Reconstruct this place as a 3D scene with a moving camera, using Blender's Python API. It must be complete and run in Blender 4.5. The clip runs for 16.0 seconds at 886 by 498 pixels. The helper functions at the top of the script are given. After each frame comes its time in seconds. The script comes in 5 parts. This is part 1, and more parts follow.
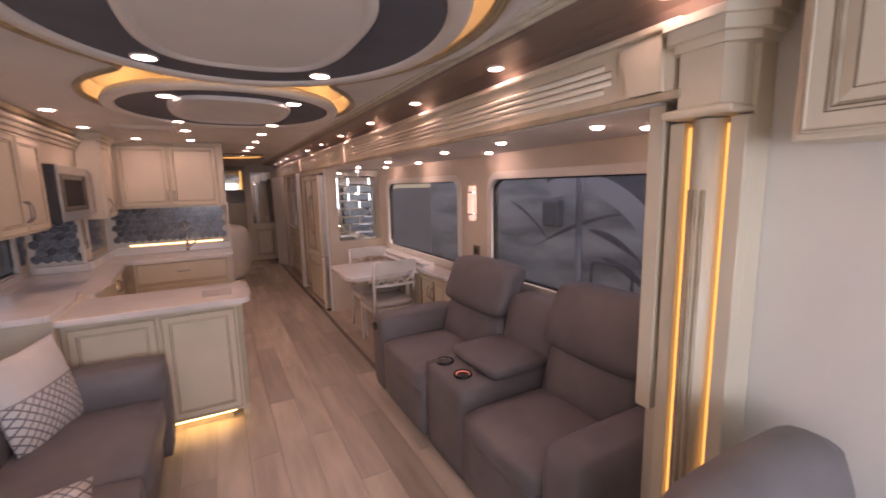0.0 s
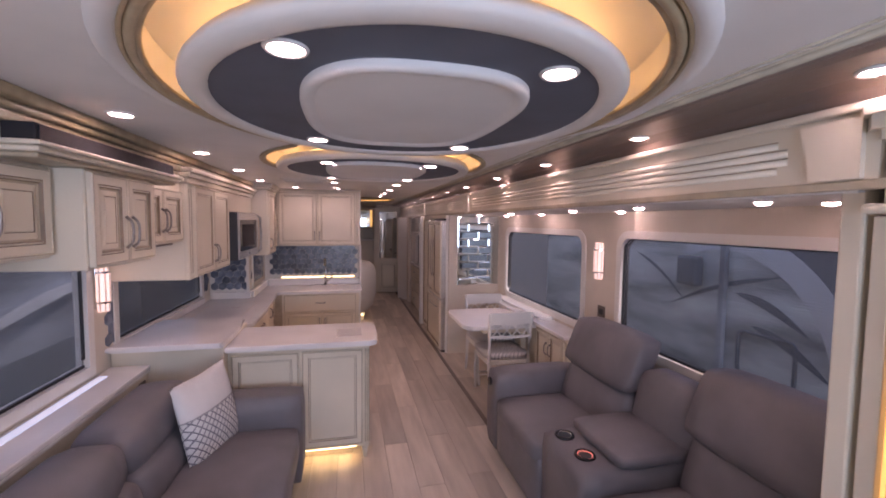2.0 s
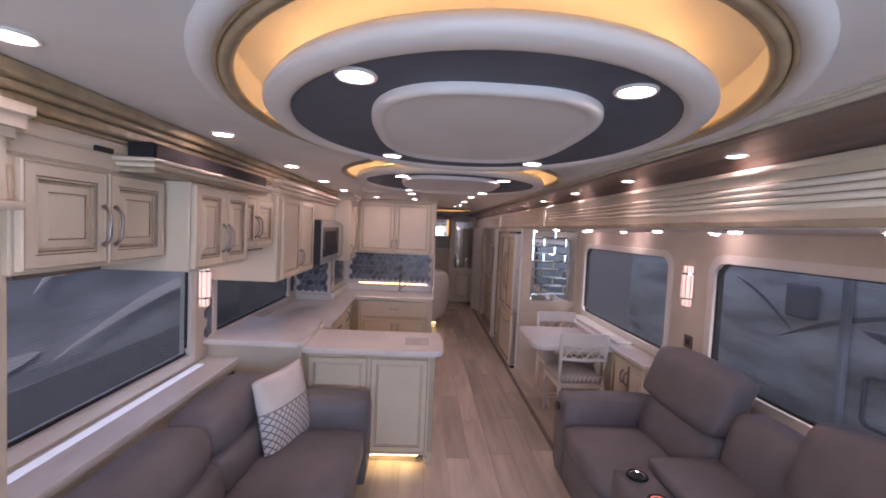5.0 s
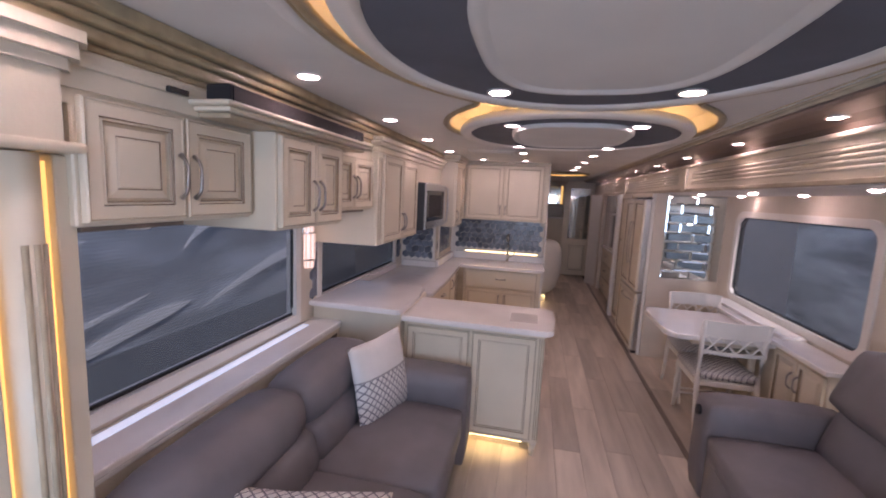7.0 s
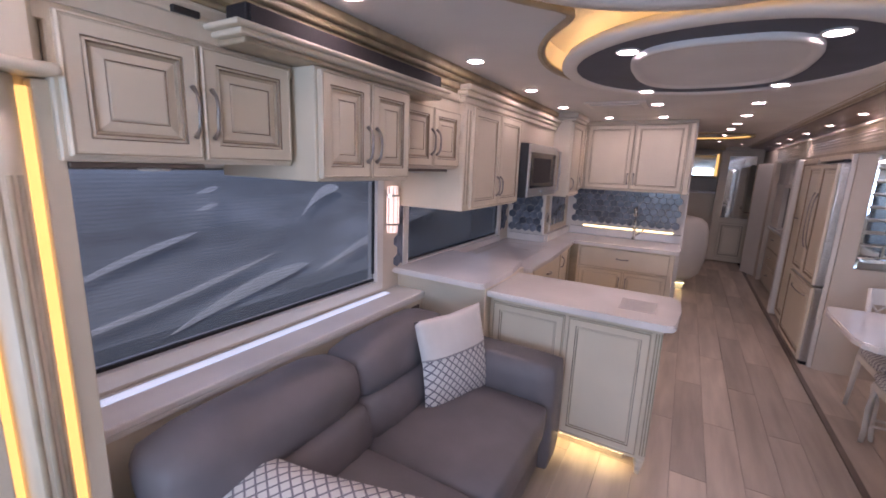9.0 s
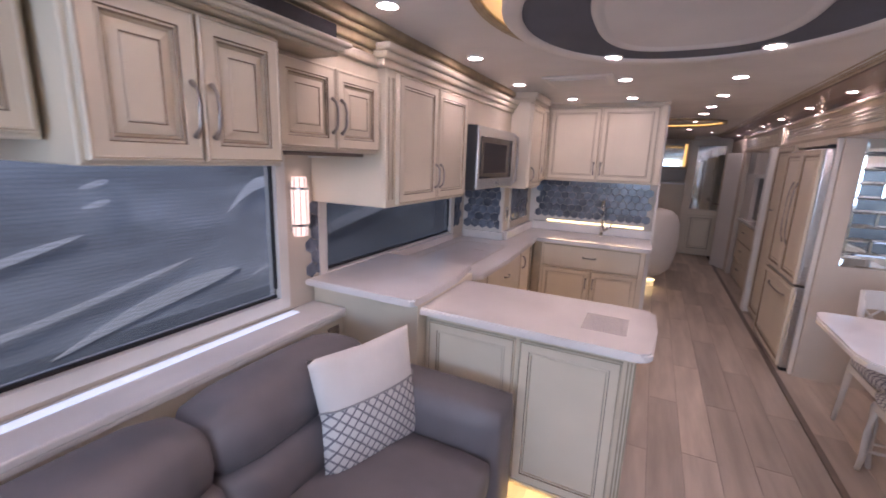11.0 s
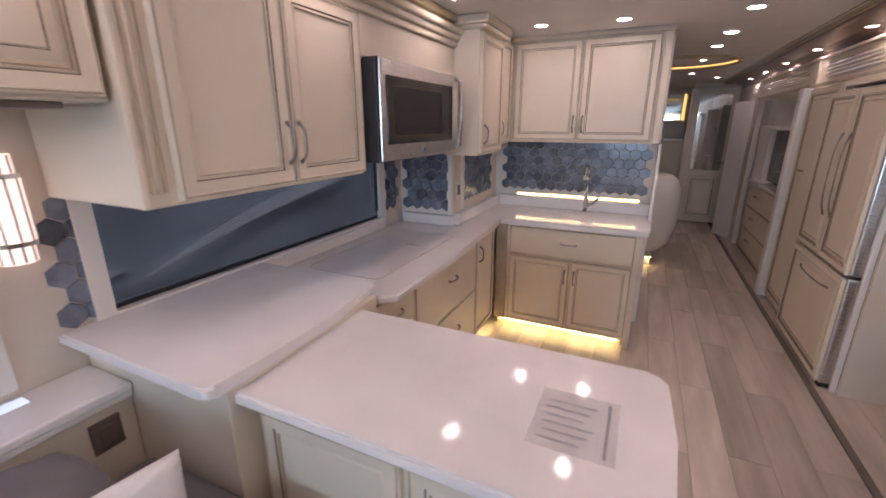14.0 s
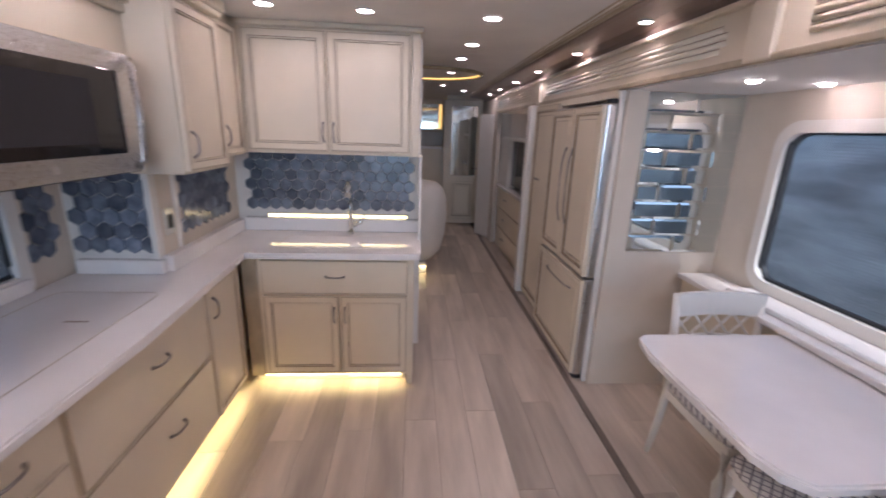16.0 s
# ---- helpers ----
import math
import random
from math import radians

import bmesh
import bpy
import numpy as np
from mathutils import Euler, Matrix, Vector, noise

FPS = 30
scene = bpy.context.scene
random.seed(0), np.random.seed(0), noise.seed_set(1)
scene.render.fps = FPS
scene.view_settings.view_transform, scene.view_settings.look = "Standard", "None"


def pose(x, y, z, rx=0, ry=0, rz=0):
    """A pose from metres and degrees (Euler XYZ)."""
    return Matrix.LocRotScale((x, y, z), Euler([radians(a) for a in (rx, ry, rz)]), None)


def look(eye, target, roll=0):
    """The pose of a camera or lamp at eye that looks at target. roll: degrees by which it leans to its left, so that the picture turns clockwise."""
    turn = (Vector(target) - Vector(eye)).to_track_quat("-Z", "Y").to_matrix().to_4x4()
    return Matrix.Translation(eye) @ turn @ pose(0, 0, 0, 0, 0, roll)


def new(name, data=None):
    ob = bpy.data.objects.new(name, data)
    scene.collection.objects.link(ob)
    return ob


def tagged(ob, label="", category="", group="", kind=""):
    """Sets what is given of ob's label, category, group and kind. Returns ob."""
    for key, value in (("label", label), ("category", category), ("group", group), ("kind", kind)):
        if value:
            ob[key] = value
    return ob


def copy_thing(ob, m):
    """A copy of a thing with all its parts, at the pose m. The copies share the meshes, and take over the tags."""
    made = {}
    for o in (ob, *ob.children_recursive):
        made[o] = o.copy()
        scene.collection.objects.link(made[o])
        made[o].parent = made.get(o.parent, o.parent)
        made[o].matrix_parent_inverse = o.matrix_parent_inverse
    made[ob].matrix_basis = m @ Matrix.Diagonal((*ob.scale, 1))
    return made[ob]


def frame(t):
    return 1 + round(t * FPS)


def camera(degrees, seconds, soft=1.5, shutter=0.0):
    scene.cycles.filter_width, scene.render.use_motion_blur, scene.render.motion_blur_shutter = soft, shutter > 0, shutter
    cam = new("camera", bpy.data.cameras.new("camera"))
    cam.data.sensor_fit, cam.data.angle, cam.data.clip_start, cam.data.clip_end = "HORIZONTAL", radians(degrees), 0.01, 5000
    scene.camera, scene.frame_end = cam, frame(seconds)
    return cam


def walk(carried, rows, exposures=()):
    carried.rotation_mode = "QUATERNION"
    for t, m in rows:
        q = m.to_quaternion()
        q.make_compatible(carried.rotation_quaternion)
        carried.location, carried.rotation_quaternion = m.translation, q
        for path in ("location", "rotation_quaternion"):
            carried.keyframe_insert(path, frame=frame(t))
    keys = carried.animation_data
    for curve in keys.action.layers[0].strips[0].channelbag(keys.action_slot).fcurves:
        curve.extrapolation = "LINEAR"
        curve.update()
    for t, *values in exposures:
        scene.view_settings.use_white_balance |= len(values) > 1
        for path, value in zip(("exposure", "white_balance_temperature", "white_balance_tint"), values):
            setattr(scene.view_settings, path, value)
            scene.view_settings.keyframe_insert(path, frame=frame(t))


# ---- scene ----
cam = camera(93.3, 16.0, soft=1.7, shutter=0.4)
PATH = [
    (0, (0.126, 0.277, 1.61), (1.059, 2.02, 1.309), -1.3),
    (0.5, (0.094, 0.267, 1.633), (0.824, 2.104, 1.333), -0.8),
    (1, (0.094, 0.278, 1.625), (0.663, 2.177, 1.365), -0.3),
    (1.5, (0.068, 0.273, 1.678), (0.542, 2.205, 1.467), 0.3),
    (2, (0.059, 0.311, 1.753), (0.507, 2.256, 1.625), 0.6),
    (2.5, (0.029, 0.321, 1.78), (0.401, 2.285, 1.73), 0.7),
    (3, (0.03, 0.308, 1.812), (0.375, 2.277, 1.78), 0.8),
    (3.2, (0.037, 0.291, 1.819), (0.369, 2.262, 1.78), 0.8),
    (5.5, (0.11, 0.358, 1.771), (0.102, 2.355, 1.661), 3.1),
    (6, (0.106, 0.459, 1.761), (-0.008, 2.451, 1.624), 3.2),
    (6.5, (0.093, 0.584, 1.762), (-0.164, 2.559, 1.574), 2.9),
    (7, (0.101, 0.665, 1.733), (-0.321, 2.602, 1.471), 2.7),
    (7.5, (0.163, 0.753, 1.679), (-0.479, 2.612, 1.314), 2.5),
    (8, (0.216, 0.822, 1.654), (-0.584, 2.615, 1.276), 2.4),
    (8.2, (0.216, 0.858, 1.656), (-0.628, 2.629, 1.276), 2.4),
    (10.3, (0.275, 1.44, 1.588), (-0.77, 3.096, 1.179), 1.8),
    (10.5, (0.283, 1.49, 1.589), (-0.727, 3.167, 1.179), 1.8),
    (11, (0.187, 1.642, 1.599), (-0.674, 3.397, 1.179), 2.0),
    (11.5, (0.091, 1.781, 1.594), (-0.55, 3.631, 1.184), 1.3),
    (12, (0.092, 1.949, 1.585), (-0.521, 3.804, 1.161), 1.1),
    (12.5, (0.141, 2.144, 1.586), (-0.512, 3.974, 1.109), 1.5),
    (13, (0.106, 2.346, 1.565), (-0.585, 4.148, 1.04), 0.9),
    (13.5, (0.066, 2.535, 1.568), (-0.675, 4.307, 1.011), 0.3),
    (14, (0.14, 2.691, 1.565), (-0.673, 4.426, 0.99), 0.0),
    (14.5, (0.277, 2.863, 1.586), (-0.558, 4.589, 1.016), 0.7),
    (15, (0.302, 3.021, 1.597), (-0.326, 4.834, 1.034), 1.2),
    (15.5, (0.238, 3.178, 1.619), (-0.047, 5.075, 1.051), 1.5),
    (16, (0.19, 3.272, 1.595), (0.338, 5.19, 1.05), 2.0),
]
EXPOSURES = [(0, 0.48, 8000, 34), (1.5, 0.6, 6700, 33), (3, 0.56, 6450, 30), (5.5, 0.51, 6350, 27), (7, 0.64, 6300, 25), (8, 0.65, 6100, 24), (10.5, 0.88, 6000, 23), (13, 0.95, 6200, 17), (14.5, 0.92, 6050, 15), (15.5, 0.95, 5800, 13), (16, 1.08, 5600, 11)]
walk(cam, [(t, look(eye, target, roll)) for t, eye, target, roll in PATH], EXPOSURES)

# ---------------------------------------------------------------- world and large lights
world = bpy.data.worlds.new("sky")
scene.world = world
world.use_nodes = True
wn = world.node_tree.nodes
sky = wn.new("ShaderNodeTexSky")
sky.sky_type, sky.sun_disc = "NISHITA", False
sky.sun_elevation, sky.sun_rotation = radians(49), radians(163)
wn["Background"].inputs[1].default_value = 0.15
world.node_tree.links.new(sky.outputs[0], wn["Background"].inputs[0])
sun = new("sun", bpy.data.lights.new("sun", "SUN"))
sun.data.energy, sun.data.angle, sun.data.color = 2.4, radians(10), (1, 0.95, 0.88)
sun.matrix_world = look((3, -10, 12), (0, 0, 0))
# the sky's light through the windscreen behind the start of the walk
shield = new("windscreen_daylight", bpy.data.lights.new("windscreen_daylight", "AREA"))
shield.data.shape, shield.data.size, shield.data.size_y = "RECTANGLE", 1.9, 0.9
shield.data.energy, shield.data.color = 32, (0.56, 0.77, 1.0)
shield.matrix_world = look((0.15, -1.55, 1.45), (0.15, 2.0, 1.6))

# ---------------------------------------------------------------- materials
def mat(name, colour, rough=0.5, metal=0.0, vary=0.06, scale=6.0, stretch=(1, 1, 1), bump=0.0, bscale=60.0,
        coat=0.0, rand=0.0, island=False, colour2=None, detail=4.0):
    m = bpy.data.materials.new(name)
    m.use_nodes = True
    nt = m.node_tree
    n, l = nt.nodes, nt.links
    b = n["Principled BSDF"]
    b.inputs["Roughness"].default_value, b.inputs["Metallic"].default_value = rough, metal
    b.inputs["Coat Weight"].default_value = coat
    b.inputs["Coat Roughness"].default_value = 0.08
    tc = n.new("ShaderNodeTexCoord")
    mp = n.new("ShaderNodeMapping")
    mp.inputs["Scale"].default_value = stretch
    l.new(tc.outputs["Object"], mp.inputs["Vector"])
    vec = mp.outputs["Vector"]
    if rand or island:
        src = n.new("ShaderNodeNewGeometry") if island else n.new("ShaderNodeObjectInfo")
        r = src.outputs["Random Per Island" if island else "Random"]
        add = n.new("ShaderNodeVectorMath")
        add.operation = "ADD"
        mul = n.new("ShaderNodeMath")
        mul.operation = "MULTIPLY"
        mul.inputs[1].default_value = 37.0
        l.new(r, mul.inputs[0])
        l.new(vec, add.inputs[0])
        l.new(mul.outputs[0], add.inputs[1])
        vec = add.outputs[0]
    big = n.new("ShaderNodeTexNoise")
    big.inputs["Scale"].default_value, big.inputs["Detail"].default_value = scale, detail
    l.new(vec, big.inputs["Vector"])
    fine = n.new("ShaderNodeTexNoise")
    fine.inputs["Scale"].default_value = bscale
    l.new(vec, fine.inputs["Vector"])
    mix = n.new("ShaderNodeMix")
    mix.data_type = "RGBA"
    ramp = n.new("ShaderNodeMapRange")
    ramp.inputs[1].default_value, ramp.inputs[2].default_value = 0.3, 0.7
    l.new(big.outputs["Fac"], ramp.inputs[0])
    l.new(ramp.outputs[0], mix.inputs[0])
    c = np.array(colour[:3])
    c2 = np.array(colour2[:3]) if colour2 else c * (1 - 2 * vary)
    mix.inputs[6].default_value = (*np.clip(c * (1 + vary), 0, 1), 1)
    mix.inputs[7].default_value = (*np.clip(c2, 0, 1), 1)
    out = mix.outputs[2]
    if rand:
        hsv = n.new("ShaderNodeHueSaturation")
        mr = n.new("ShaderNodeMapRange")
        mr.inputs[3].default_value, mr.inputs[4].default_value = 1 - rand, 1 + rand
        l.new(r, mr.inputs[0])
        l.new(mr.outputs[0], hsv.inputs["Value"])
        l.new(out, hsv.inputs["Color"])
        out = hsv.outputs[0]
    l.new(out, b.inputs["Base Color"])
    rr = n.new("ShaderNodeMapRange")
    rr.inputs[3].default_value, rr.inputs[4].default_value = max(rough - 0.06, 0.02), min(rough + 0.06, 1)
    l.new(fine.outputs["Fac"], rr.inputs[0])
    l.new(rr.outputs[0], b.inputs["Roughness"])
    if bump:
        bp = n.new("ShaderNodeBump")
        bp.inputs["Strength"].default_value, bp.inputs["Distance"].default_value = bump, 0.004
        l.new(fine.outputs["Fac"], bp.inputs["Height"])
        l.new(bp.outputs[0], b.inputs["Normal"])
    return m


def glow(name, colour, strength):
    m = bpy.data.materials.new(name)
    m.use_nodes = True
    b = m.node_tree.nodes["Principled BSDF"]
    b.inputs["Base Color"].default_value = (*colour, 1)
    b.inputs["Emission Color"].default_value = (*colour, 1)
    b.inputs["Emission Strength"].default_value = strength
    return m


CREAM = mat("cream_paint", (0.71, 0.63, 0.50), 0.42, vary=0.03, scale=3, bump=0.08, bscale=90)
GLAZE = mat("brown_glaze", (0.26, 0.19, 0.125), 0.5, vary=0.15, scale=14)
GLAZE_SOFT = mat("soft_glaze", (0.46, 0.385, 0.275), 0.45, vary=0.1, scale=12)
WALLPAPER = mat("beige_wall_panel", (0.66, 0.585, 0.49), 0.6, vary=0.03, scale=4, bump=0.12, bscale=160)
WHITE = mat("white_trim_paint", (0.78, 0.75, 0.70), 0.45, vary=0.02, scale=5)
CEILING = mat("padded_white_ceiling", (0.74, 0.72, 0.69), 0.75, vary=0.03, scale=3, bump=0.1, bscale=200)
BLUEGREY = mat("slate_ceiling_vinyl", (0.108, 0.120, 0.152), 0.7, vary=0.08, scale=4, bump=0.2, bscale=240)
GOLD = mat("glazed_gold_moulding", (0.42, 0.33, 0.20), 0.4, vary=0.1, scale=16)
SOFFIT = mat("bronze_soffit_vinyl", (0.23, 0.17, 0.14), 0.38, vary=0.03, scale=2)
LEATHER = mat("grey_leather", (0.165, 0.152, 0.162), 0.46, vary=0.08, scale=5, bump=0.25, bscale=320)
SEAM = mat("dark_seam", (0.035, 0.034, 0.036), 0.7, vary=0.1)
QUARTZ = mat("polished_white_quartz", (0.86, 0.825, 0.80), 0.08, vary=0.02, scale=2.2, colour2=(0.73, 0.70, 0.68), detail=8)
PLANKS = mat("greige_oak_plank", (0.55, 0.465, 0.385), 0.36, vary=0.12, scale=2.0, stretch=(6, 0.8, 1), bump=0.10, bscale=24, rand=0.24,
             colour2=(0.42, 0.35, 0.285), detail=9)
GAP = mat("dark_joint", (0.10, 0.08, 0.065), 0.8)
BRONZE = mat("dark_bronze_strip", (0.16, 0.125, 0.10), 0.35, vary=0.1)
PEWTER = mat("pewter_metal", (0.34, 0.31, 0.29), 0.32, metal=0.9, vary=0.12, scale=20)
CHROME = mat("chrome", (0.82, 0.82, 0.82), 0.08, metal=1.0, vary=0.01)
STEEL = mat("brushed_steel", (0.60, 0.585, 0.57), 0.28, metal=1.0, vary=0.04, scale=5, stretch=(1, 1, 30), bump=0.04, bscale=40)
BLACKGLASS = mat("black_glass", (0.010, 0.008, 0.009), 0.07, vary=0.05)
BLACK = mat("black_plastic", (0.02, 0.02, 0.022), 0.45, vary=0.1)
SOUNDBAR = mat("soundbar_cloth", (0.022, 0.019, 0.022), 0.75, vary=0.1, bump=0.3, bscale=400)
TILE = mat("blue_grey_stone_tile", (0.17, 0.19, 0.235), 0.2, vary=0.25, scale=14, rand=0.42, colour2=(0.08, 0.095, 0.13), coat=0.3)
GROUT = mat("white_grout", (0.74, 0.71, 0.67), 0.6, vary=0.03)
MIRROR = mat("bevelled_mirror", (0.66, 0.71, 0.71), 0.015, metal=1.0, vary=0.005)
FABRIC = mat("white_cotton", (0.74, 0.72, 0.70), 0.9, vary=0.04, bump=0.3, bscale=220)
NOTE = mat("acrylic", (0.80, 0.78, 0.76), 0.1, vary=0.02)
NOTE.node_tree.nodes["Principled BSDF"].inputs["Alpha"].default_value = 0.22
CASE = mat("dark_grey_case", (0.10, 0.10, 0.11), 0.4, vary=0.06)
PRINT = mat("grey_print", (0.36, 0.35, 0.35), 0.6)
RVWHITE = mat("neighbour_paint_light", (0.80, 0.84, 0.88), 0.4, vary=0.04, scale=2)
# RVBODY: the strong tone variation paints wavy reflections into the light grey
RVBODY = mat("neighbour_grey_reflections", (0.70, 0.76, 0.81), 0.4, vary=0.3, scale=1.6, stretch=(1, 0.5, 2.2), detail=7)
RVDARK = mat("neighbour_paint_dark", (0.20, 0.235, 0.275), 0.3, vary=0.1, scale=1)
RVMID = mat("neighbour_paint_blue", (0.42, 0.47, 0.53), 0.3, vary=0.28, scale=1.3, stretch=(1, 0.4, 2), detail=6)
TYRE = mat("rubber", (0.03, 0.03, 0.03), 0.8)
ASPHALT = mat("asphalt", (0.06, 0.06, 0.062), 0.9, vary=0.15, scale=1.5, bump=0.4, bscale=50)
LAMP = glow("warm_led_lens", (1.0, 0.775, 0.735), 52)
LED = glow("amber_led_strip", (1.0, 0.60, 0.17), 0.75)
TOE = glow("warm_toe_led", (1.0, 0.76, 0.33), 8)
SINK_LED = glow("sink_ledge_led", (1.0, 0.74, 0.36), 2.6)
COVE = glow("cove_led_rope", (1.0, 0.60, 0.22), 5.6)
WHITE_LED = glow("cool_sill_led", (0.72, 0.82, 1.0), 0.36)
SCONCE = glow("sconce_glass", (1.0, 0.74, 0.62), 0.62)
FROST = mat("frosted_crystal", (0.80, 0.74, 0.70), 0.25, vary=0.05)
RED = glow("lit_cup_ring", (1.0, 0.30, 0.22), 0.35)


def lattice(name, size):
    """White cotton printed with a grey diamond lattice."""
    m = mat(name, (0.74, 0.72, 0.70), 0.9, vary=0.03, bump=0.3, bscale=240)
    nt = m.node_tree
    n, l = nt.nodes, nt.links
    b = n["Principled BSDF"]
    base = b.inputs["Base Color"].links[0].from_socket
    uv = n.new("ShaderNodeUVMap")
    sep = n.new("ShaderNodeSeparateXYZ")
    l.new(uv.outputs[0], sep.inputs[0])
    lines = []
    for sign in (1, -1):
        a = n.new("ShaderNodeMath")
        a.operation = "MULTIPLY_ADD"
        a.inputs[1].default_value = sign
        l.new(sep.outputs[0], a.inputs[0])
        l.new(sep.outputs[1], a.inputs[2])
        p = n.new("ShaderNodeMath")
        p.operation = "PINGPONG"
        p.inputs[1].default_value = size / 2
        l.new(a.outputs[0], p.inputs[0])
        c = n.new("ShaderNodeMath")
        c.operation = "LESS_THAN"
        c.inputs[1].default_value = size * 0.10
        l.new(p.outputs[0], c.inputs[0])
        lines.append(c)
    mx = n.new("ShaderNodeMath")
    mx.operation = "MAXIMUM"
    l.new(lines[0].outputs[0], mx.inputs[0])
    l.new(lines[1].outputs[0], mx.inputs[1])
    mix = n.new("ShaderNodeMix")
    mix.data_type = "RGBA"
    mix.inputs[7].default_value = (0.22, 0.21, 0.24, 1)
    l.new(mx.outputs[0], mix.inputs[0])
    l.new(base, mix.inputs[6])
    l.new(mix.outputs[2], b.inputs["Base Color"])
    return m


LATTICE = lattice("lattice_cotton", 0.045)
LATTICE_SEAT = lattice("lattice_seat_fabric", 0.04)


def screen(name, colour, clear):
    """A woven roller shade behind the pane: see-through in part, with fine ribs."""
    m = bpy.data.materials.new(name)
    m.use_nodes = True
    n, l = m.node_tree.nodes, m.node_tree.links
    b = n["Principled BSDF"]
    b.inputs["Base Color"].default_value = (*colour, 1)
    b.inputs["Roughness"].default_value = 0.35
    tr = n.new("ShaderNodeBsdfTransparent")
    mx = n.new("ShaderNodeMixShader")
    tc, wv = n.new("ShaderNodeTexCoord"), n.new("ShaderNodeTexWave")
    wv.bands_direction = "Z"
    wv.inputs["Scale"].default_value, wv.inputs["Distortion"].default_value = 22, 1.2
    mr = n.new("ShaderNodeMapRange")
    mr.inputs[3].default_value, mr.inputs[4].default_value = clear - 0.025, clear + 0.025
    bp = n.new("ShaderNodeBump")
    bp.inputs["Strength"].default_value, bp.inputs["Distance"].default_value = 0.12, 0.003
    l.new(tc.outputs["Object"], wv.inputs["Vector"])
    l.new(wv.outputs["Fac"], mr.inputs[0])
    l.new(wv.outputs["Fac"], bp.inputs["Height"])
    l.new(bp.outputs[0], b.inputs["Normal"])
    l.new(mr.outputs[0], mx.inputs[0])
    l.new(b.outputs[0], mx.inputs[1])
    l.new(tr.outputs[0], mx.inputs[2])
    l.new(mx.outputs[0], n["Material Output"].inputs[0])
    return m


SHADE = screen("grey_solar_shade", (0.13, 0.15, 0.17), 0.71)
SHADE_DARK = screen("dark_solar_shade", (0.02, 0.024, 0.032), 0.46)

# ---------------------------------------------------------------- building helpers
ORIGIN = {}


def thing(name, loc, label="", category="", group="", kind=""):
    ob = new(name)
    ob.location = loc
    ob.empty_display_size = 0.05
    ORIGIN[ob.name] = Vector(loc)
    return tagged(ob, label, category, group, kind)


def part(name, bm, material, parent=None, label="", smooth=False):
    """Links a bmesh, given in the coordinates of its thing's place in the world, as one mesh object."""
    bmesh.ops.recalc_face_normals(bm, faces=bm.faces)
    org = ORIGIN.get(parent.name, Vector()) if parent else Vector()
    bmesh.ops.translate(bm, verts=bm.verts, vec=-org)
    me = bpy.data.meshes.new(name)
    if smooth:
        for f in bm.faces:
            f.smooth = len(f.verts) < 9
    bm.to_mesh(me)
    bm.free()
    for m in material if isinstance(material, (list, tuple)) else [material]:
        me.materials.append(m)
    ob = new(name, me)
    ORIGIN[ob.name] = org
    if parent:
        ob.parent = parent
    return tagged(ob, label)


def single(name, bm, material, label, category="", kind="", group="", smooth=False):
    """A thing that is one mesh."""
    return tagged(part(name, bm, material, None, "", smooth), label, category, group, kind)


def box(bm, x0, y0, z0, x1, y1, z1, r=0.0, seg=2, mi=0):
    vs = [bm.verts.new((x, y, z)) for x in (x0, x1) for y in (y0, y1) for z in (z0, z1)]
    quads = [(0, 1, 3, 2), (4, 6, 7, 5), (0, 4, 5, 1), (2, 3, 7, 6), (0, 2, 6, 4), (1, 5, 7, 3)]
    fs = [bm.faces.new([vs[i] for i in q]) for q in quads]
    for f in fs:
        f.material_index = mi
    if r:
        es = {e for f in fs for e in f.edges}
        bmesh.ops.bevel(bm, geom=list(es), offset=r, segments=seg, affect="EDGES", profile=0.5)
    return bm


def boxed(*a, **k):
    return box(bmesh.new(), *a, **k)


def prism(bm, outline, lo, hi, axis="z", mi=0):
    """A flat outline of (u, v) pairs drawn out along an axis."""
    def at(u, v, w):
        return {"z": (u, v, w), "y": (u, w, v), "x": (w, u, v)}[axis]
    a = [bm.verts.new(at(u, v, lo)) for u, v in outline]
    b = [bm.verts.new(at(u, v, hi)) for u, v in outline]
    fs = [bm.faces.new(a), bm.faces.new(b)]
    n = len(a)
    fs += [bm.faces.new((a[i], a[(i + 1) % n], b[(i + 1) % n], b[i])) for i in range(n)]
    for f in fs:
        f.material_index = mi
    return bm


def tube(bm, pts, r, n=6, closed=False, mi=0):
    pts = [Vector(p) for p in pts]
    rings = []
    for i, p in enumerate(pts):
        a = pts[i - 1] if (i or closed) else p
        b = pts[(i + 1) % len(pts)] if (i + 1 < len(pts) or closed) else p
        d = (b - a).normalized()
        s = d.cross(Vector((0, 0, 1)))
        s = s.normalized() if s.length > 1e-4 else Vector((1, 0, 0))
        t = d.cross(s)
        rr = r[i] if isinstance(r, (list, tuple)) else r
        rings.append([bm.verts.new(p + rr * (math.cos(2 * math.pi * k / n) * s + math.sin(2 * math.pi * k / n) * t)) for k in range(n)])
    m = len(rings)
    for i in range(m if closed else m - 1):
        a, b = rings[i], rings[(i + 1) % m]
        for k in range(n):
            f = bm.faces.new((a[k], a[(k + 1) % n], b[(k + 1) % n], b[k]))
            f.material_index = mi
    if not closed:
        bm.faces.new(rings[0]).material_index = mi
        bm.faces.new(rings[-1]).material_index = mi
    return bm


